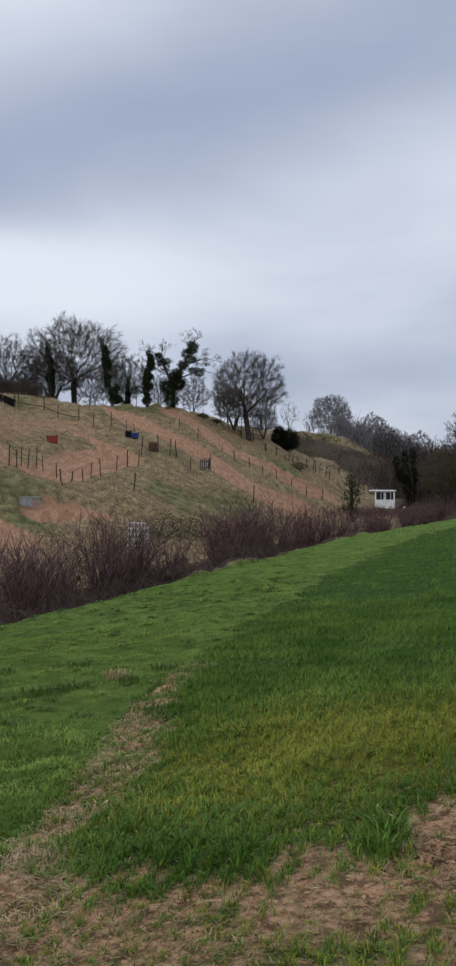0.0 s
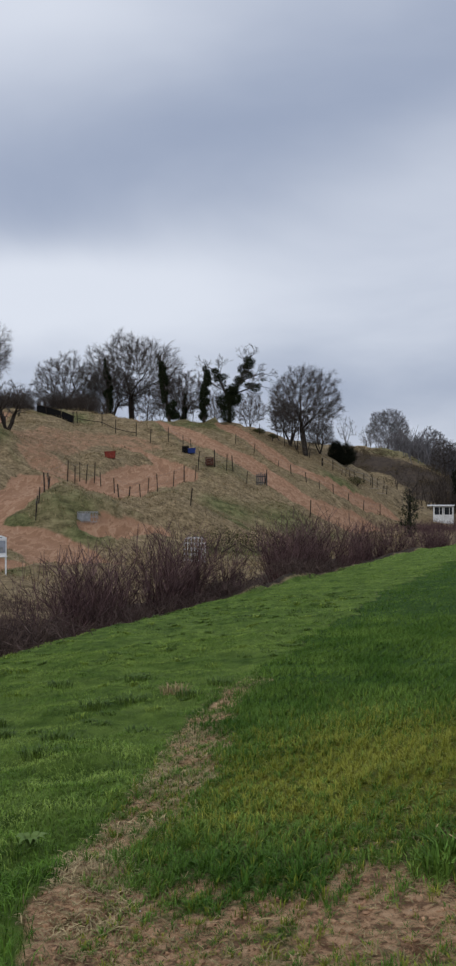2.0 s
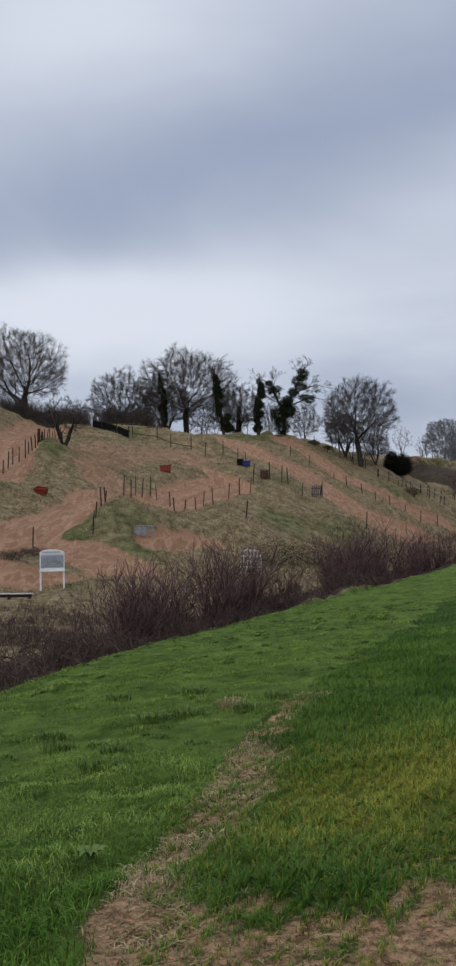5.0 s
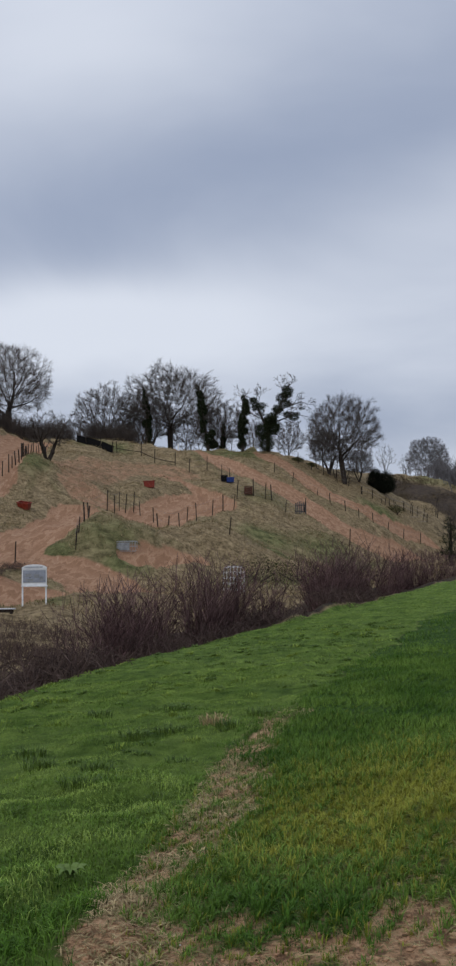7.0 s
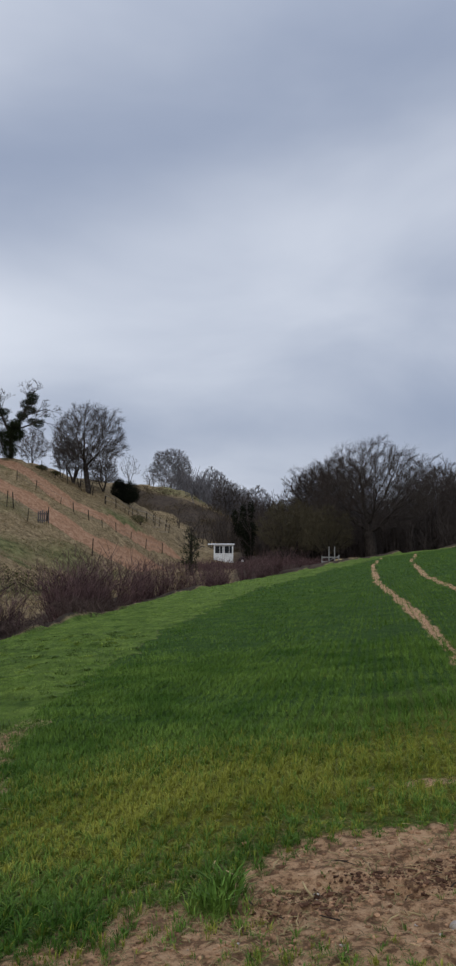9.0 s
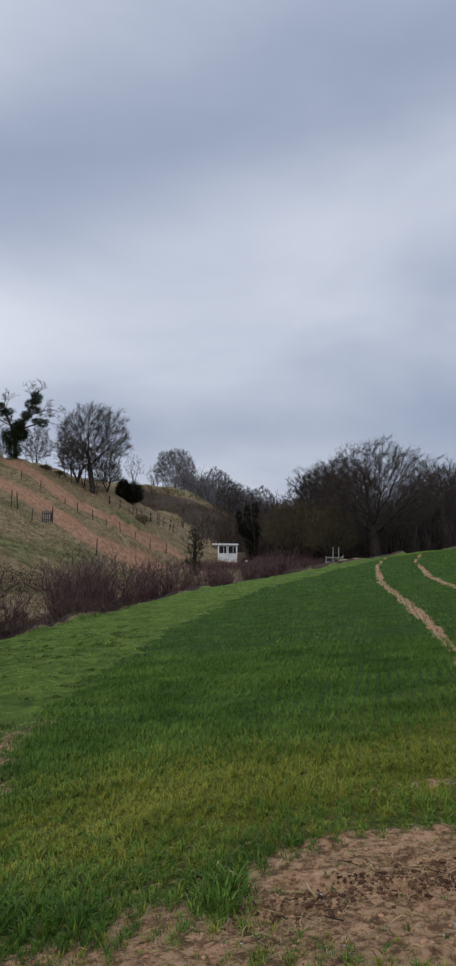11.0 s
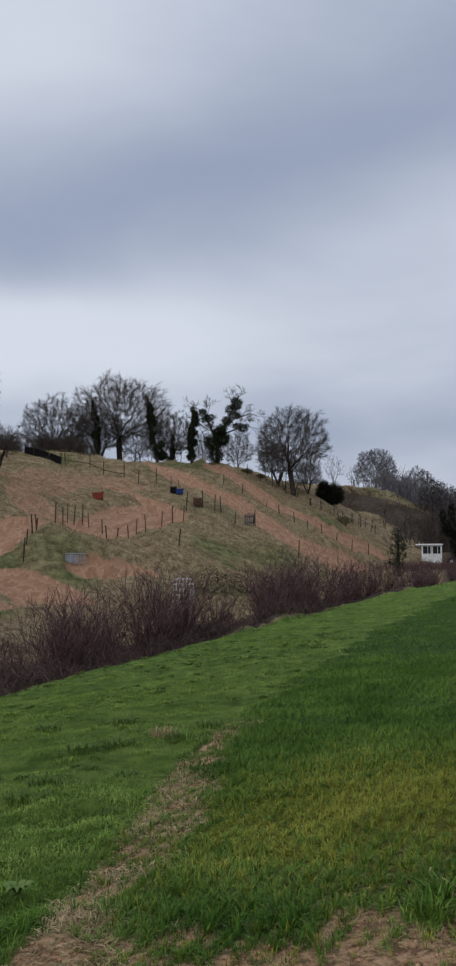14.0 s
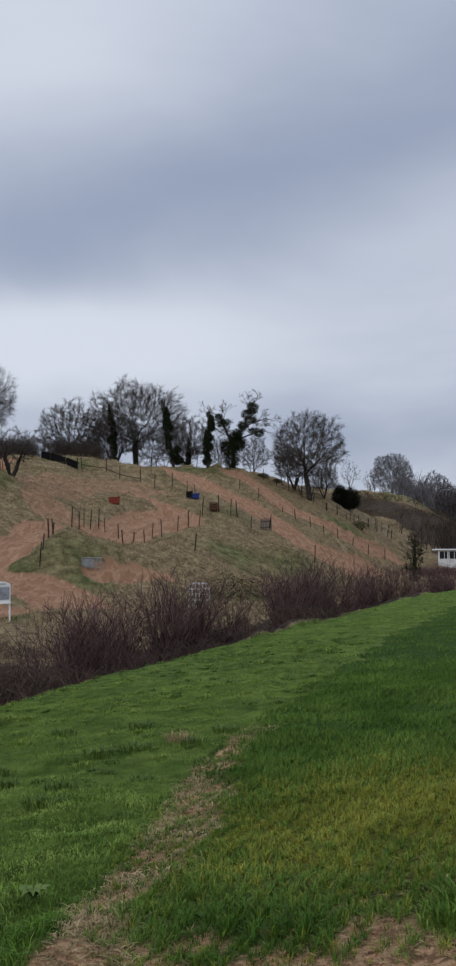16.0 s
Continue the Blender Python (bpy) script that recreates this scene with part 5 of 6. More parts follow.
def hut(x, y, turn):
    """A small white-painted watch hut with glazed upper half and an overhanging flat roof."""
    t = thing("white_hut", x, y, "small white-painted timber hut with dark windows and flat roof", "hut", turn=turn)
    w, dpt, h, sill = 2.4, 2.2, 2.3, 1.15
    n = 9
    for k in range(n):
        for s in (-1, 1):
            part("board", box(bmesh.new(), -w / 2 + w * (k + 0.5) / n, s * dpt / 2, sill / 2 + 0.05, w / n - 0.02, 0.045, sill, 0.006), M_WHITE, t)
    for k in range(7):
        for s in (-1, 1):
            part("board", box(bmesh.new(), s * w / 2, -dpt / 2 + dpt * (k + 0.5) / 7, sill / 2 + 0.05, 0.045, dpt / 7 - 0.02, sill, 0.006), M_WHITE, t)
    for sx in (-1, 1):
        for sy in (-1, 1):
            part("corner_post", box(bmesh.new(), sx * (w / 2 - 0.04), sy * (dpt / 2 - 0.04), h / 2, 0.16, 0.16, h, 0.008), M_WHITE, t)
    for k in range(2):
        win = part("window", box(bmesh.new(), -w / 4 + k * w / 2, -dpt / 2 + 0.03, sill + (h - sill) / 2, w / 2 - 0.2, 0.03, h - sill - 0.2), M_DARKPANE, t, "dark window pane")
        for s in (-1, 1):
            part("frame", box(bmesh.new(), -w / 4 + k * w / 2 + s * (w / 4 - 0.09), -dpt / 2, sill + (h - sill) / 2, 0.1, 0.07, h - sill, 0.006), M_WHITE, win)
        part("glazing_bar", box(bmesh.new(), -w / 4 + k * w / 2 + 0.12, -dpt / 2, sill + (h - sill) / 2, 0.05, 0.05, h - sill - 0.16), M_WHITE, win)
        for s in (-1, 1):
            part("window", box(bmesh.new(), s * (w / 2 - 0.03), -dpt / 4 + k * dpt / 2, sill + (h - sill) / 2, 0.03, dpt / 2 - 0.2, h - sill - 0.2), M_DARKPANE, t, "dark window pane")
    for y0, lx in ((-dpt / 2, w), (dpt / 2, w)):
        part("sill", box(bmesh.new(), 0, y0, sill + 0.06, lx, 0.1, 0.07, 0.006), M_WHITE, t)
        part("head_rail", box(bmesh.new(), 0, y0, h - 0.06, lx, 0.08, 0.14, 0.006), M_WHITE, t)
    part("back_wall", box(bmesh.new(), 0, dpt / 2 - 0.03, sill + 0.55, w - 0.2, 0.03, 1.0), M_GREYPANEL, t)
    part("roof", box(bmesh.new(), -0.3, 0, h + 0.07, w + 0.95, dpt + 0.6, 0.13, 0.02), M_WHITE, t)
    part("floor", box(bmesh.new(), 0, 0, 0.03, w, dpt, 0.1), M_POST, t)
    return t


hut(19.85, 125.0, -9)


def tyre(x, y, r, label, turn, tilt=80):
    t = thing("tyre", x, y, label, "tyre", turn=turn)
    bm = bmesh.new()
    n, k = 18, 8
    rows = []
    for i in range(n):
        a = i * 2 * math.pi / n
        rows.append([bm.verts.new(((r + r * 0.32 * math.cos(b_)) * math.cos(a), r * 0.34 * math.sin(b_), r * 1.3 + (r + r * 0.32 * math.cos(b_)) * math.sin(a))) for b_ in (j * 2 * math.pi / k for j in range(k))])
    for i in range(n):
        for j in range(k):
            bm.faces.new((rows[i][j], rows[(i + 1) % n][j], rows[(i + 1) % n][(j + 1) % k], rows[i][(j + 1) % k]))
    part("tread", bm, M_TYRE, t, smooth=True)
    part("wheel_disc", rod(bmesh.new(), (0, -0.05, r * 1.3), (0, 0.05, r * 1.3), r * 0.48, sides=14), M_WHITE, t, "dull white wheel disc")


tyre(22.15, 124.2, 0.42, "black wheel leaning beside the white hut", 10)


def field_gate(x, y, turn):
    t = thing("white_gate", x, y, "white-painted wooden gate frame at the field corner", "gate", turn=turn)
    for px, h in ((-0.9, 0.9), (-0.15, 1.9), (0.45, 1.9), (0.9, 1.0)):
        part("post", box(bmesh.new(), px, 0, h / 2 - 0.1, 0.11, 0.11, h + 0.2, 0.01), M_OLDWHITE, t)
    for z, x0, x1 in ((0.25, -0.95, 0.5), (0.75, -0.9, 0.9)):
        part("rail", box(bmesh.new(), (x0 + x1) / 2, -0.05, z, x1 - x0, 0.05, 0.14, 0.008), M_OLDWHITE, t)
    part("brace", rod(bmesh.new(), (-0.15, 0, 0.4), (0.9, 0, 0.9), 0.03), M_OLDWHITE, t)


field_gate(0.2715 * 103, 103, -15)
# felled logs and a trough by the oak
for lx, ly, L, lab in ((29.6, 104.2, 1.5, "grey barkless log lying at the field's end"), (31.0, 104.8, 1.1, "short pale log lying at the field's end")):
    t = thing("felled_log", lx, ly, lab, "log", turn=12)
    part("trunk_piece", rod(bmesh.new(), (-L / 2, 0, 0.2), (L / 2, 0.1, 0.24), 0.2, 0.16, 9), M_GREYSHEET if L > 1.5 else M_STRAW, t)
t = thing("water_trough", 33.6, 108.0, "blue-grey water trough under the big oak", "trough", turn=20)
part("basin", box(bmesh.new(), 0, 0, 0.35, 1.5, 0.6, 0.45, 0.03), M_GREYPANEL, t)
for s in (-1, 1):
    part("foot", box(bmesh.new(), s * 0.7, 0, 0.06, 0.15, 0.6, 0.2, 0.01), M_POST, t)


# ---- small things on the slope and in the ditch ----
# two brambles added to stand in for the shading of the ditch bank
bramble(-18.3, 53.6, 0, 0.8, 30, 0.7)
bramble(-17.8, 55.5, 1, 0.7, 100, 0.7)
M_OLIVE = material("dull_olive_leaves", (0.040, 0.044, 0.016), (0.095, 0.092, 0.04), rough=0.8, scale=2, bump=0, island=0.45, spec=0.05)
LOW = ((-0.7, 0, 0.35, 0.7, 0.6, 0.5), (0.1, 0.1, 0.5, 0.8, 0.6, 0.55), (0.8, 0, 0.35, 0.6, 0.5, 0.45))
for x, y, k, lab, seed in ((-4.4, 64.0, 1.6, "olive-green bramble mound behind the hedge", 301), (-1.9, 65.0, 1.5, "olive-green bramble mound behind the hedge", 302), (8.3, 117.2, 0.9, "low dark green bush on the grassy spur", 303), (-3.15, 121, 0.6, "small dark bush on the crest", 304), (-1.5, 121.6, 0.5, "small dark bush on the crest", 305)):
    evergreen_bush(x, y, tuple((a * k, b_ * k, c * k, d * k, e * k, f * k) for a, b_, c, d, e, f in LOW), 1500, 0.09, seed, lab, "low_bush", mat=M_OLIVE)
t = thing("white_marker", -17.0, 115.0, "short white-painted marker post on the crest", "post")
part("post", box(bmesh.new(), 0, 0, 0.4, 0.12, 0.12, 1.0, 0.01), M_WHITE, t)
for i, (x, y, turn) in enumerate(((10.6, 121.2, 20), (11.5, 121.4, -5))):
    t = thing("fallen_rail", x, y, "pale sawn rail lying in the rough grass", "rail", "fallen rails", turn=turn)
    part("rail", box(bmesh.new(), 0, 0, 0.12, 1.8, 0.09, 0.09, 0.01), M_RAIL, t)
t = thing("plastic_scrap", -6.9, 21.4, "torn white plastic scrap at the hedge foot", "litter", turn=25)
bm = bmesh.new()
bmesh.ops.create_grid(bm, x_segments=6, y_segments=4, size=0.09)
for v in bm.verts:
    v.co.z = 0.05 + 0.05 * noise.noise(v.co * 22)
bmesh.ops.solidify(bm, geom=bm.faces[:], thickness=0.003)
part("sheet", bm, M_WHITE, t)


# ---- crop, grass and litter near the path ----
def blade_mesh(name, x, y, z, h, w, lean, az, mat, droop=0.5):
    """Bent tapering leaves, one for each root, as one mesh."""
    n = len(x)
    ca, sa = np.cos(az), np.sin(az)
    px, py = -sa * w * 0.5, ca * w * 0.5
    base = np.stack([x, y, z - 0.01], -1)
    mid = base + np.stack([ca * lean * 0.35, sa * lean * 0.35, h * 0.62], -1)
    tip = base + np.stack([ca * lean, sa * lean, h * (1 - droop * np.minimum(1, lean / np.maximum(h, 1e-3)) * 0.5)], -1)
    side = np.stack([px, py, np.zeros(n)], -1)
    v = np.stack([base - side * 0.7, base + side * 0.7, mid - side, mid + side, tip], 1).reshape(-1, 3)
    f = np.array([[0, 1, 3], [0, 3, 2], [2, 3, 4]])
    f = (f[None] + (np.arange(n) * 5)[:, None, None]).reshape(-1, 3)
    return fill_mesh(name, v, f, mat)


def spike_mesh(name, x, y, z, h, w, lean, az, mat):
    """Short leaves as single slivers, for plants farther off."""
    n = len(x)
    ca, sa = np.cos(az), np.sin(az)
    side = np.stack([-sa * w * 0.5, ca * w * 0.5, np.zeros(n)], -1)
    base = np.stack([x, y, z - 0.01], -1)
    v = np.stack([base - side, base + side, base + np.stack([ca * lean, sa * lean, h], -1)], 1).reshape(-1, 3)
    return fill_mesh(name, v, np.arange(3 * n).reshape(n, 3), mat)


def fan_points(r, n, d0, d1, u0=-0.46, u1=0.52):
    """Even scatter over a wedge of the field."""
    d = np.sqrt(r.uniform(d0 * d0, d1 * d1, n))
    return r.uniform(u0, u1, n) * d, d


def fade(r, d, d0, d1, lo, hi):
    """Keeps all between d0 and d1 and thins out towards lo and hi."""
    p = np.minimum(step(d, lo, d0), 1 - step(d, d1, hi)) if lo < d0 else 1 - step(d, d1, hi)
    return r.uniform(size=len(d)) < p


def sow_wheat():
    r = np.random.default_rng(21)
    ca, sa = math.cos(radians(72)), math.sin(radians(72))
    zones = (("", 2.6, 2.6, 7.0, 9.5, 34000, 10, 0.76, 0.0044), ("mid_", 6.5, 8.5, 14.0, 19.0, 120000, 4, 0.74, 0.008), ("far_", 13.0, 17.0, 34.0, 52.0, 200000, 2, 0.6, 0.016), ("distant_", 33.0, 52.0, 100.0, 122.0, 200000, 1, 0.8, 0.05))
    for zone, lo, d0, d1, hi, plants, k, size, wide in zones:
        x, y = fan_points(r, plants, lo, hi)
        # drilled rows
        across = x * sa - y * ca
        snap = np.round(across / 0.125) * 0.125 + r.normal(0, 0.024, plants)
        x, y = x + (snap - across) * sa, y - (snap - across) * ca
        m = land_masks(x, y)
        bare = np.clip((m["soil"] - 0.5) * 2.4, 0, 0.45 + 0.53 * np.clip(m["bald"] * 1.5, 0, 1))
        alive = (r.uniform(size=plants) < m["crop"]) & (r.uniform(size=plants) > np.maximum(bare, 0.35 * (1 - step(y, 3.7, 4.6)))) & fade(r, np.hypot(x, y), d0, d1, lo, hi)
        x, y = x[alive], y[alive]
        soil, yel = bare[alive], m["yellow"][alive]
        vigour = np.clip(0.95 + 1.2 * rough_noise(x, y, 0.5, 61, 3) + 0.5 * rough_noise(x, y, 2.2, 62, 2) - 0.42 * soil - 0.12 * yel, 0.4, 1.5) * (0.68 + 0.32 * step(y, 3.7, 4.7)) + 0.35 * np.exp(-((x + 0.35) / 0.55) ** 2 - ((y - 5.1) / 0.45) ** 2)
        n = len(x) * k
        az = r.uniform(0, 2 * np.pi, n)
        off = np.abs(r.normal(0, 0.014, n))
        X, Y = np.repeat(x, k) + off * np.cos(az), np.repeat(y, k) + off * np.sin(az)
        L = np.repeat(vigour, k) * size * r.uniform(0.05, 0.125, n)
        tilt = r.uniform(0.15, 1.15, n)
        h, lean, w = L * np.cos(tilt * 0.8), L * np.sin(tilt), wide * r.uniform(0.7, 1.3, n)
        tint = np.repeat(0.56 * yel + (0.06 if zone == "" else 0.0) + 0.4 * (1 - step(y, 3.9, 4.9)) + (0.24 if zone == "" else 0.15) * r.normal(size=len(x)) + 0.25 * rough_noise(x, y, 2.5, 65, 3), k)
        z = np.repeat(land_z(x, y), k)
        make = blade_mesh if zone == "" else spike_mesh
        for name, sel, mat, lab in ((zone + "wheat_crop", tint < 0.5, M_WHEAT, "young green wheat in drilled rows"), (zone + "yellowed_wheat", tint >= 0.5, M_WHEAT_YELLOW, "young wheat turned yellow-green in the field")):
            tagged(new(name, make(name, X[sel], Y[sel], z[sel], h[sel], w[sel], lean[sel], az[sel], mat)), lab, "crop", kind="stuff")


def sow_margin():
    r = np.random.default_rng(23)
    zones = (("", 3.2, 3.2, 7.0, 9.5, 120000, 0.0046, 0.52), ("mid_", 6.5, 8.5, 14.0, 19.0, 320000, 0.006, 0.34), ("far_", 13.0, 17.0, 34.0, 50.0, 280000, 0.012, 0.40), ("distant_", 33.0, 50.0, 90.0, 112.0, 90000, 0.05, 0.6))
    for zone, lo, d0, d1, hi, n, wide, tall in zones:
        x, y = fan_points(r, n, lo, hi, -0.52, 0.40 if lo > 30 else 0.18)
        m = land_masks(x, y)
        keep = (r.uniform(size=n) < m["grass"] * (0.95 + 0.6 * rough_noise(x, y, 0.3, 74, 2))) & (r.uniform(size=n) > m["soil"] * 1.3) & fade(r, np.hypot(x, y), d0, d1, lo, hi)
        x, y = x[keep], y[keep]
        n = len(x)
        lush = np.clip(0.95 + 0.7 * rough_noise(x, y, 0.6, 71, 3) + 0.5 * rough_noise(x, y, 0.24, 72, 2) + 0.6 * rough_noise(x, y, 3.0, 73, 2) + 0.95 * (1 - step(y, 4.6, 6.0)), 0.6, 2.1)
        h = tall * lush * r.uniform(0.04, 0.115, n)
        name = zone + "margin_grass"
        make = blade_mesh if zone == "" else spike_mesh
        w, lean, az, z = wide * r.uniform(0.7, 1.3, n), h * r.uniform(0.3, 1.2, n), r.uniform(0, 2 * np.pi, n), land_z(x, y)
        rank = lush + 0.25 * r.normal(size=n) > (1.35 if zone == "" else 1.75)
        for nm, sel, mat, lab in ((name, ~rank, M_GRASS, "fresh green grass of the field margin"), (zone + "lush_grass", rank, M_LUSH, "taller rank grass of the field margin")):
            tagged(new(nm, make(nm, x[sel], y[sel], z[sel], h[sel], w[sel], lean[sel], az[sel], mat)), lab, "grass", kind="stuff")


sow_wheat()
sow_margin()


def sow_tufts():
    """Darker and paler tufts all over the margin, thatch on the trodden ground."""
    r = np.random.default_rng(25)
    for name, clumps, mat, hh, lab in (("dark_margin_tufts", 420, M_TUFT, 0.05, "darker green tufts all over the margin"), ("pale_margin_tufts", 160, M_PALETUFT, 0.06, "pale soft grass tufts all over the margin")):
        cx, cy = fan_points(r, clumps, 5.5, 26, -0.5, 0.12)
        m = land_masks(cx, cy)
        keep = (m["grass"] > 0.8) & (m["soil"] < 0.2)
        cx, cy = cx[keep], cy[keep]
        k = 46
        size = np.repeat(r.uniform(0.04, 0.16, len(cx)) * (0.7 + 0.03 * cy), k)
        n = len(size)
        a, q = r.uniform(0, 2 * np.pi, n), size * np.sqrt(r.uniform(0, 1, n))
        X, Y = np.repeat(cx, k) + q * np.cos(a) * 1.2, np.repeat(cy, k) + q * np.sin(a)
        h = hh * r.uniform(0.5, 1.2, n) * np.repeat(r.uniform(0.7, 1.25, len(cx)), k)
        tagged(new(name, blade_mesh(name, X, Y, land_z(X, Y), h, 0.004 + 0.0005 * Y, h * r.uniform(0.3, 1.0, n), a, mat)), lab, "grass", kind="stuff")
    x, y = fan_points(r, 95000, 2.7, 11)
    m = land_masks(x, y)
    keep = r.uniform(size=len(x)) < np.clip((m["soil"] - 0.25) * 1.5, 0, 1) * (1 - 0.86 * np.clip(m["bald"], 0, 1)) * np.clip(0.5 + 2.2 * rough_noise(x, y, 0.45, 91, 3), 0.05, 1)
    x, y = x[keep], y[keep]
    n = len(x)
    L = r.uniform(0.025, 0.085, n)
    tagged(new("dead_grass_thatch", blade_mesh("dead_grass_thatch", x, y, land_z(x, y) + 0.012, L * r.uniform(0.08, 0.5, n), r.uniform(0.003, 0.008, n), L, r.uniform(0, 2 * np.pi, n), M_THATCH, 0.9)), "flattened dead grass and thin olive blades on the soil", "grass", kind="stuff")


def strip_straw():
    """Bleached grass matted on the trodden strip."""
    r = np.random.default_rng(27)
    n = 60000
    x, y = r.uniform(-1.5, 0.1, n), r.uniform(4.2, 11.5, n)
    keep = (lane_distance(x, y, STRIP) + 0.3 * rough_noise(x, y, 0.5, 3, 3) < 0.25) & (r.uniform(size=n) < (0.4 + 2.4 * rough_noise(x, y, 0.35, 93, 3)) * (1 - 0.75 * step(y, 7.2, 9.5)))
    x, y = x[keep], y[keep]
    n = len(x)
    L = r.uniform(0.03, 0.10, n)
    tagged(new("strip_straw", blade_mesh("strip_straw", x, y, land_z(x, y) + 0.014, L * r.uniform(0.05, 0.4, n), r.uniform(0.003, 0.007, n), L, r.uniform(0, 2 * np.pi, n), M_STRAW, 0.9)), "bleached straw matted on the trodden strip", "straw", kind="stuff")


strip_straw()


def tussock(x, y, n, h, spread, mat, label, seed, wide=0.008, name="grass_tussock"):
    r = np.random.default_rng(seed)
    t = thing(name, x, y, label, "grass tuft", "tufts in the field")
    a, q = r.uniform(0, 2 * np.pi, n), spread * np.sqrt(r.uniform(0, 1, n))
    hh = h * r.uniform(0.5, 1.1, n)
    mesh_part("leaf_tuft", blade_mesh("leaf_tuft", q * np.cos(a), q * np.sin(a), np.zeros(n), hh, np.full(n, wide), hh * r.uniform(0.2, 0.9, n), a + r.normal(0, 0.8, n), mat), t)


M_TUFT = material("dark_tussock_leaves", (0.040, 0.078, 0.010), (0.100, 0.152, 0.024), rough=0.6, scale=3, bump=0, island=0.4)
M_PALETUFT = material("pale_tuft_leaves", (0.128, 0.19, 0.028), (0.215, 0.28, 0.055), rough=0.6, scale=3, bump=0, island=0.35, spec=0.06)
sow_tufts()
TUFTS = ((-1.78, 11.92), (-1.17, 10.49), (-2.76, 12.06), (-1.95, 8.39), (-2.88, 9.57), (-1.57, 10.09), (-0.72, 11.14), (-0.97, 10.13), (-1.97, 7.8), (-1.95, 10.06), (-2.57, 8.72))
for i, (x, y) in enumerate(TUFTS):
    dry = i == 1
    tussock(x, y, 110, 0.12, 0.15, M_STRAW if dry else M_TUFT, "dry straw-coloured tussock in the margin" if dry else "dark green grass tussock in the margin", 200 + i, 0.009)
tussock(-0.94, 4.86, 130, 0.05, 0.10, M_STRAW, "tangled mat of bleached roots on the trodden strip", 233, 0.006, "dead_grass_mat")
tussock(0.78, 4.8, 90, 0.17, 0.09, M_WHEAT, "tall green wheat clump at the edge of the bare soil", 231, 0.011, "wheat_clump")
tussock(0.72, 4.62, 70, 0.15, 0.08, M_WHEAT, "tall green wheat clump at the edge of the bare soil", 232, 0.011, "wheat_clump")


def dock_plant(x, y):
    t = thing("dock_plant", x, y, "broad-leaved dock weed with grey-green leaves", "weed")
    r = random.Random(9)
    for k in range(9):
        a, L = k * 0.7 + r.uniform(-0.2, 0.2), r.uniform(0.07, 0.12)
        bm = bmesh.new()
        left, right = [], []
        for i in range(6):
            f = i / 5
            wv = 0.055 * math.sin(math.pi * (0.08 + 0.9 * f)) * L / 0.26
            zz = 0.04 + 0.06 * math.sin(f * 2.4)
            left.append(bm.verts.new((L * f, wv, zz + 0.012)))
            right.append(bm.verts.new((L * f, -wv, zz + 0.012)))
        for i in range(5):
            bm.faces.new((left[i], right[i], right[i + 1], left[i + 1]))
        bmesh.ops.rotate(bm, verts=bm.verts, cent=(0, 0, 0), matrix=Matrix.Rotation(a, 3, "Z"))
        part("leaf", bm, M_DOCK, t)


M_DOCK = material("grey_green_dock_leaf", (0.085, 0.135, 0.035), (0.15, 0.205, 0.065), rough=0.7, scale=8, bump=0.3, spec=0.04)
dock_plant(-1.38, 5.3)


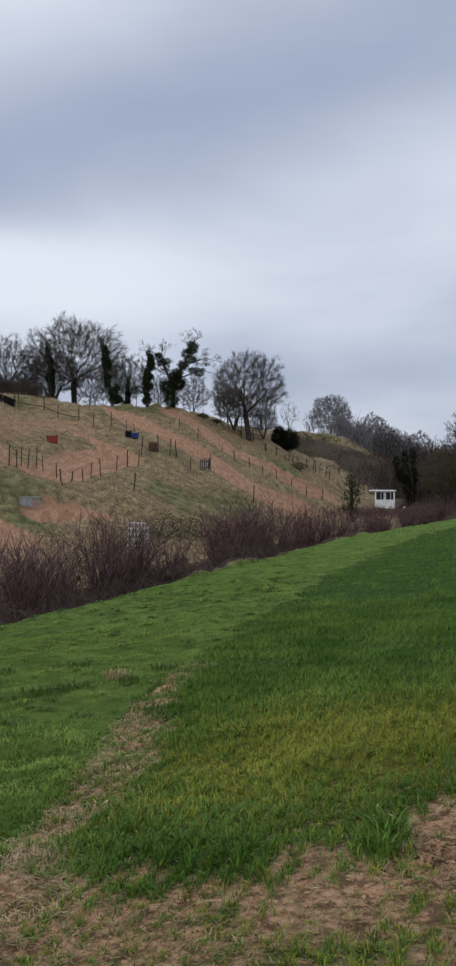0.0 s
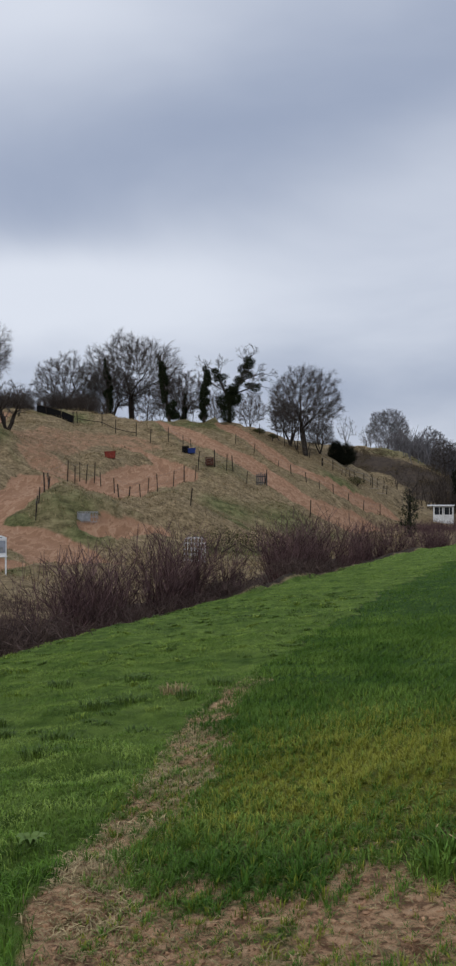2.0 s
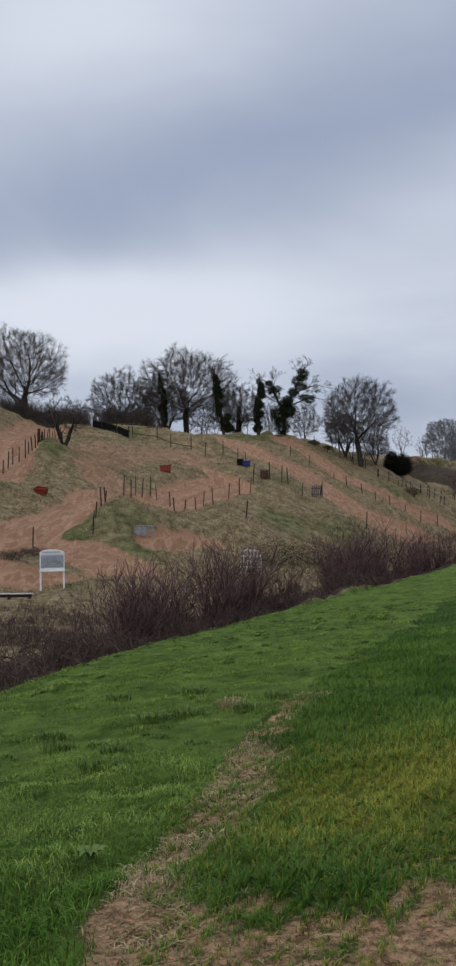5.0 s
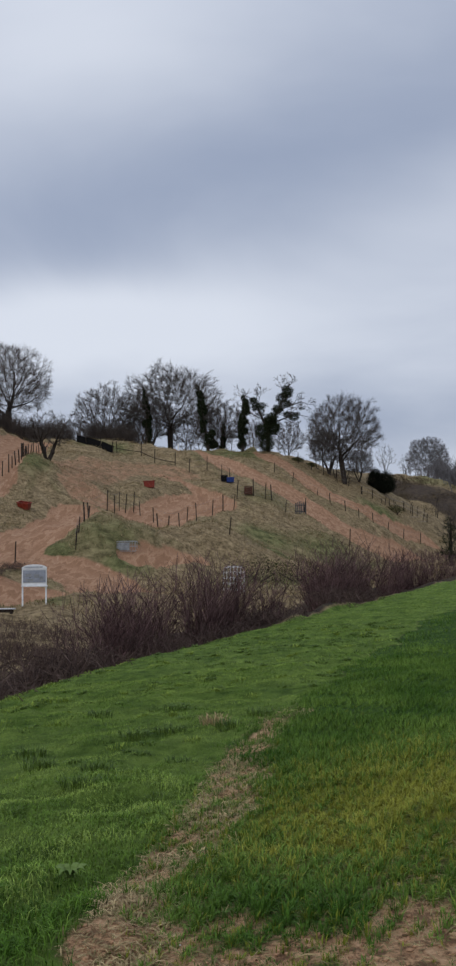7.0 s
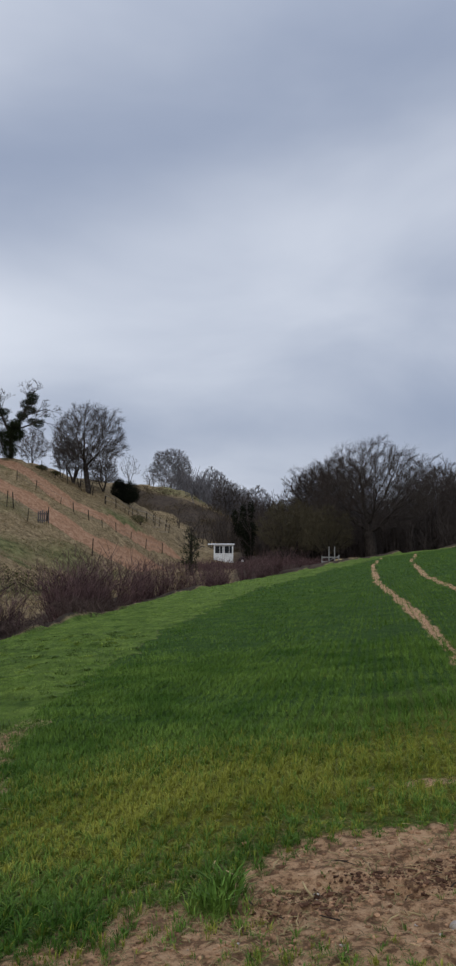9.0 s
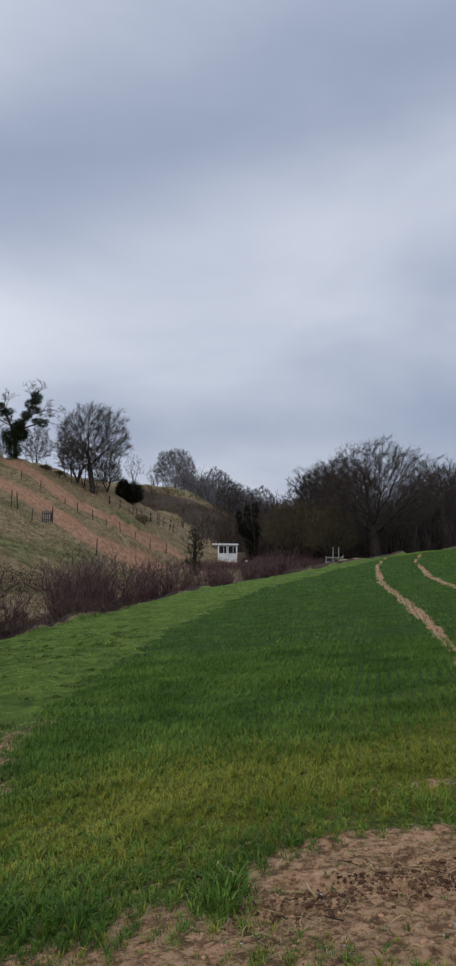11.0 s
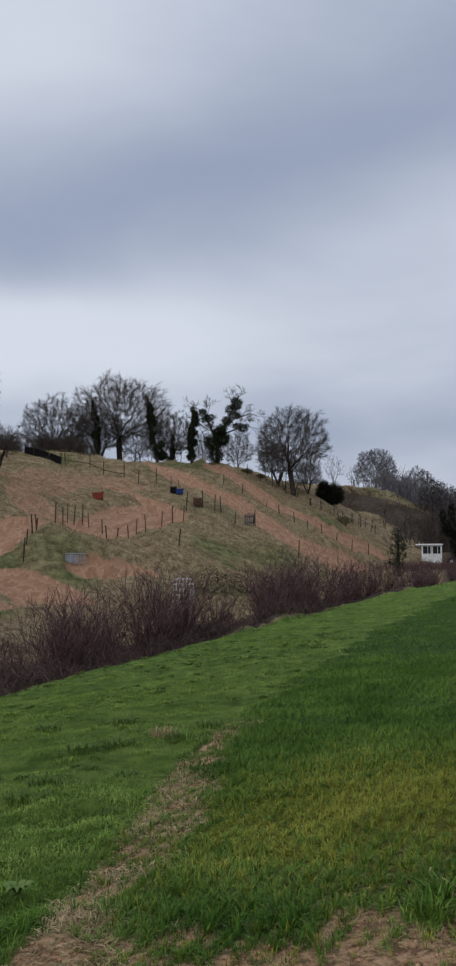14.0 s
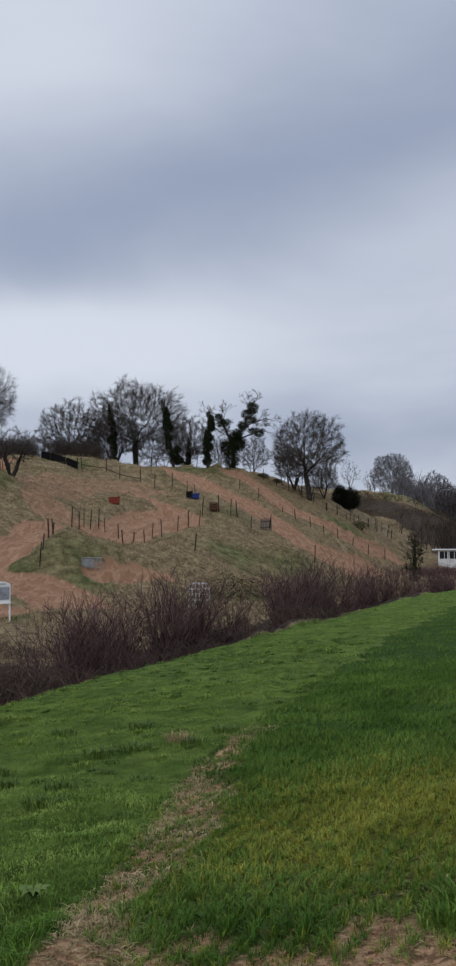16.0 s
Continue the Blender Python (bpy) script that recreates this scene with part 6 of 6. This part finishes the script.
def litter():
    """Straw, clods and pebbles strewn on the bare soil."""
    r = np.random.default_rng(31)
    x, y = fan_points(r, 16000, 2.8, 11)
    s = land_masks(x, y)["soil"]
    keep = r.uniform(size=len(x)) < np.clip((s - 0.4) * 1.4, 0, 1) * 0.6
    x, y = x[keep], y[keep]
    n = len(x)
    L, a = r.uniform(0.015, 0.06, n), r.uniform(0, np.pi, n)
    z = land_z(x, y) + 0.008
    dx, dy, dz = np.cos(a) * L, np.sin(a) * L, r.normal(0, 0.12, n) * L
    k = np.full(n, 0.0016)
    tagged(new("straw_litter", tubes("straw_litter", np.stack([x, y, z, x + dx, y + dy, z + dz, k, k], -1), M_STRAW, 4)), "broken pale straw scattered on bare soil", "straw", kind="stuff")
    bm = bmesh.new()
    bmesh.ops.create_icosphere(bm, subdivisions=1, radius=1.0)
    base = np.array([v.co[:] for v in bm.verts])
    tri = np.array([[v.index for v in f.verts] for f in bm.faces])
    bm.free()
    for name, count, lo, hi, mat, lab in (("soil_clods", 30000, 0.002, 0.015, M_CLOD, "crumbled dry clods on the bare soil"), ("soil_lumps", 3000, 0.004, 0.018, M_CLOD, "broken lumps of dry reddish soil"), ("damp_soil_crumbs", 80000, 0.003, 0.017, M_DAMP, "dark damp crumbs of poached soil"), ("pebbles", 350, 0.003, 0.010, M_STONE, "small pale pebbles on the bare soil")):
        x, y = fan_points(r, count, 2.8, 8)
        m = land_masks(x, y)
        keep = r.uniform(size=count) < np.clip((m["soil"] - 0.4) * 1.5, 0, 1) * (np.clip(m["bald"] * 1.3, 0.12, 1) * np.clip(0.5 + 2.5 * rough_noise(x, y, 0.3, 95, 2), 0, 1) if name == "soil_lumps" else m["churn"] * 1.4 if name == "damp_soil_crumbs" else 1.0)
        x, y = x[keep], y[keep]
        n = len(x)
        sz = lo + (hi - lo) * r.uniform(0, 1, n) ** 3.5
        v = base[None] * (1 + 0.22 * r.normal(size=(n, len(base), 1))) * (sz[:, None] * np.array([[1, 1, 0.65]]) * r.uniform(0.7, 1.3, (n, 3)))[:, None]
        v = v + np.stack([x, y, land_z(x, y) + sz * 0.2], -1)[:, None]
        f = (tri[None] + (np.arange(n) * len(base))[:, None, None]).reshape(-1, 3)
        tagged(new(name, fill_mesh(name, v, f, mat)), lab, "soil" if "soil" in name else "stones", kind="stuff")


M_CLOD = material("dry_clod", (0.11, 0.058, 0.033), (0.46, 0.275, 0.155), scale=9, bump=0.5, island=0.2, spec=0.03)
M_DAMP = material("damp_dark_clod", (0.045, 0.022, 0.014), (0.14, 0.075, 0.045), scale=9, bump=0.5, island=0.3, spec=0.05)
litter()


def stalk(x, y, L, r, turn, lift, label, mat=None):
    t = thing("dry_stalk", x, y, label, "stalk", "dry stalks on the soil", turn=turn)
    part("stem", rod(rod(bmesh.new(), (-L / 2, 0, 0.02), (0, 0.008, 0.025 + lift * 0.4), r, r * 0.9, 6), (0, 0.008, 0.025 + lift * 0.4), (L / 2, 0, 0.02 + lift), r * 0.9, r * 0.6, 6), mat or M_STRAW, t)


stalk(1.15, 4.63, 0.12, 0.006, 100, 0.03, "pale bleached stalk lying on bare soil")
stalk(1.09, 4.72, 0.09, 0.005, 160, 0.0, "pale bleached stalk lying on bare soil")
stalk(-0.09, 4.18, 0.09, 0.005, 15, 0.01, "pale bleached stalk lying between the wheat")


sr = random.Random(77)
for i in range(30):
    stalk(sr.uniform(0.75, 2.1), sr.uniform(4.15, 5.2), sr.uniform(0.04, 0.10), sr.uniform(0.002, 0.0045), sr.uniform(0, 180), sr.uniform(0, 0.025), "thin dry stalk lying on bare soil", M_STRAW if i % 3 else M_POST)


def field_stone(x, y, s, label):
    t = thing("field_stone", x, y, label, "stone")
    bm = bmesh.new()
    bmesh.ops.create_icosphere(bm, subdivisions=2, radius=s)
    for v in bm.verts:
        v.co *= 1 + 0.25 * noise.noise(v.co * (1.6 / s))
        v.co.z = v.co.z * 0.62 + s * 0.3
    part("stone", bm, M_STONE, t, smooth=True)


field_stone(1.69, 4.1, 0.045, "pale rounded stone on the bare soil")
field_stone(1.2, 4.66, 0.018, "small pale stone beside the bleached stalk")


# ---- rough grass on the hillside ----
def rough_pasture():
    r = np.random.default_rng(41)
    n = 110000
    u, d = r.uniform(-0.42, 0.12, n), np.sqrt(r.uniform(44 ** 2, 122 ** 2, n))
    x, y = u * d, d
    m = land_masks(x, y)
    keep = (edge_side(x, y) < -4) & (r.uniform(size=n) > m["dirt"] * 1.2) & (r.uniform(size=n) < 0.55 + 1.6 * rough_noise(x, y, 3.0, 81, 3))
    x, y, g = x[keep], y[keep], m["green"][keep]
    k = 2
    X, Y = np.repeat(x, k) + r.normal(0, 0.12, len(x) * k), np.repeat(y, k) + r.normal(0, 0.12, len(x) * k)
    h = r.uniform(0.06, 0.22, len(X))
    G = np.repeat(g + 0.3 * r.normal(size=len(x)), k)
    z = land_z(X, Y)
    az, w = r.uniform(0, 2 * np.pi, len(X)), r.uniform(0.02, 0.055, len(X))
    for name, sel, mat, lab in (("dead_pasture_grass", G < 0.6, M_DEADGRASS, "straw-coloured dead grass on the rough hillside"), ("green_pasture_grass", G >= 0.6, M_HILLGREEN, "tufts of green grass on the rough hillside")):
        tagged(new(name, spike_mesh(name, X[sel], Y[sel], z[sel], h[sel], w[sel], h[sel] * 0.6, az[sel], mat)), lab, "grass", kind="stuff")


M_DEADGRASS = material("dead_hill_grass", (0.15, 0.108, 0.055), (0.32, 0.24, 0.13), scale=0.8, bump=0, island=0.55, spec=0.05)
M_HILLGREEN = material("green_hill_grass", (0.095, 0.092, 0.032), (0.215, 0.192, 0.088), scale=0.8, bump=0, island=0.5, spec=0.05)
rough_pasture()
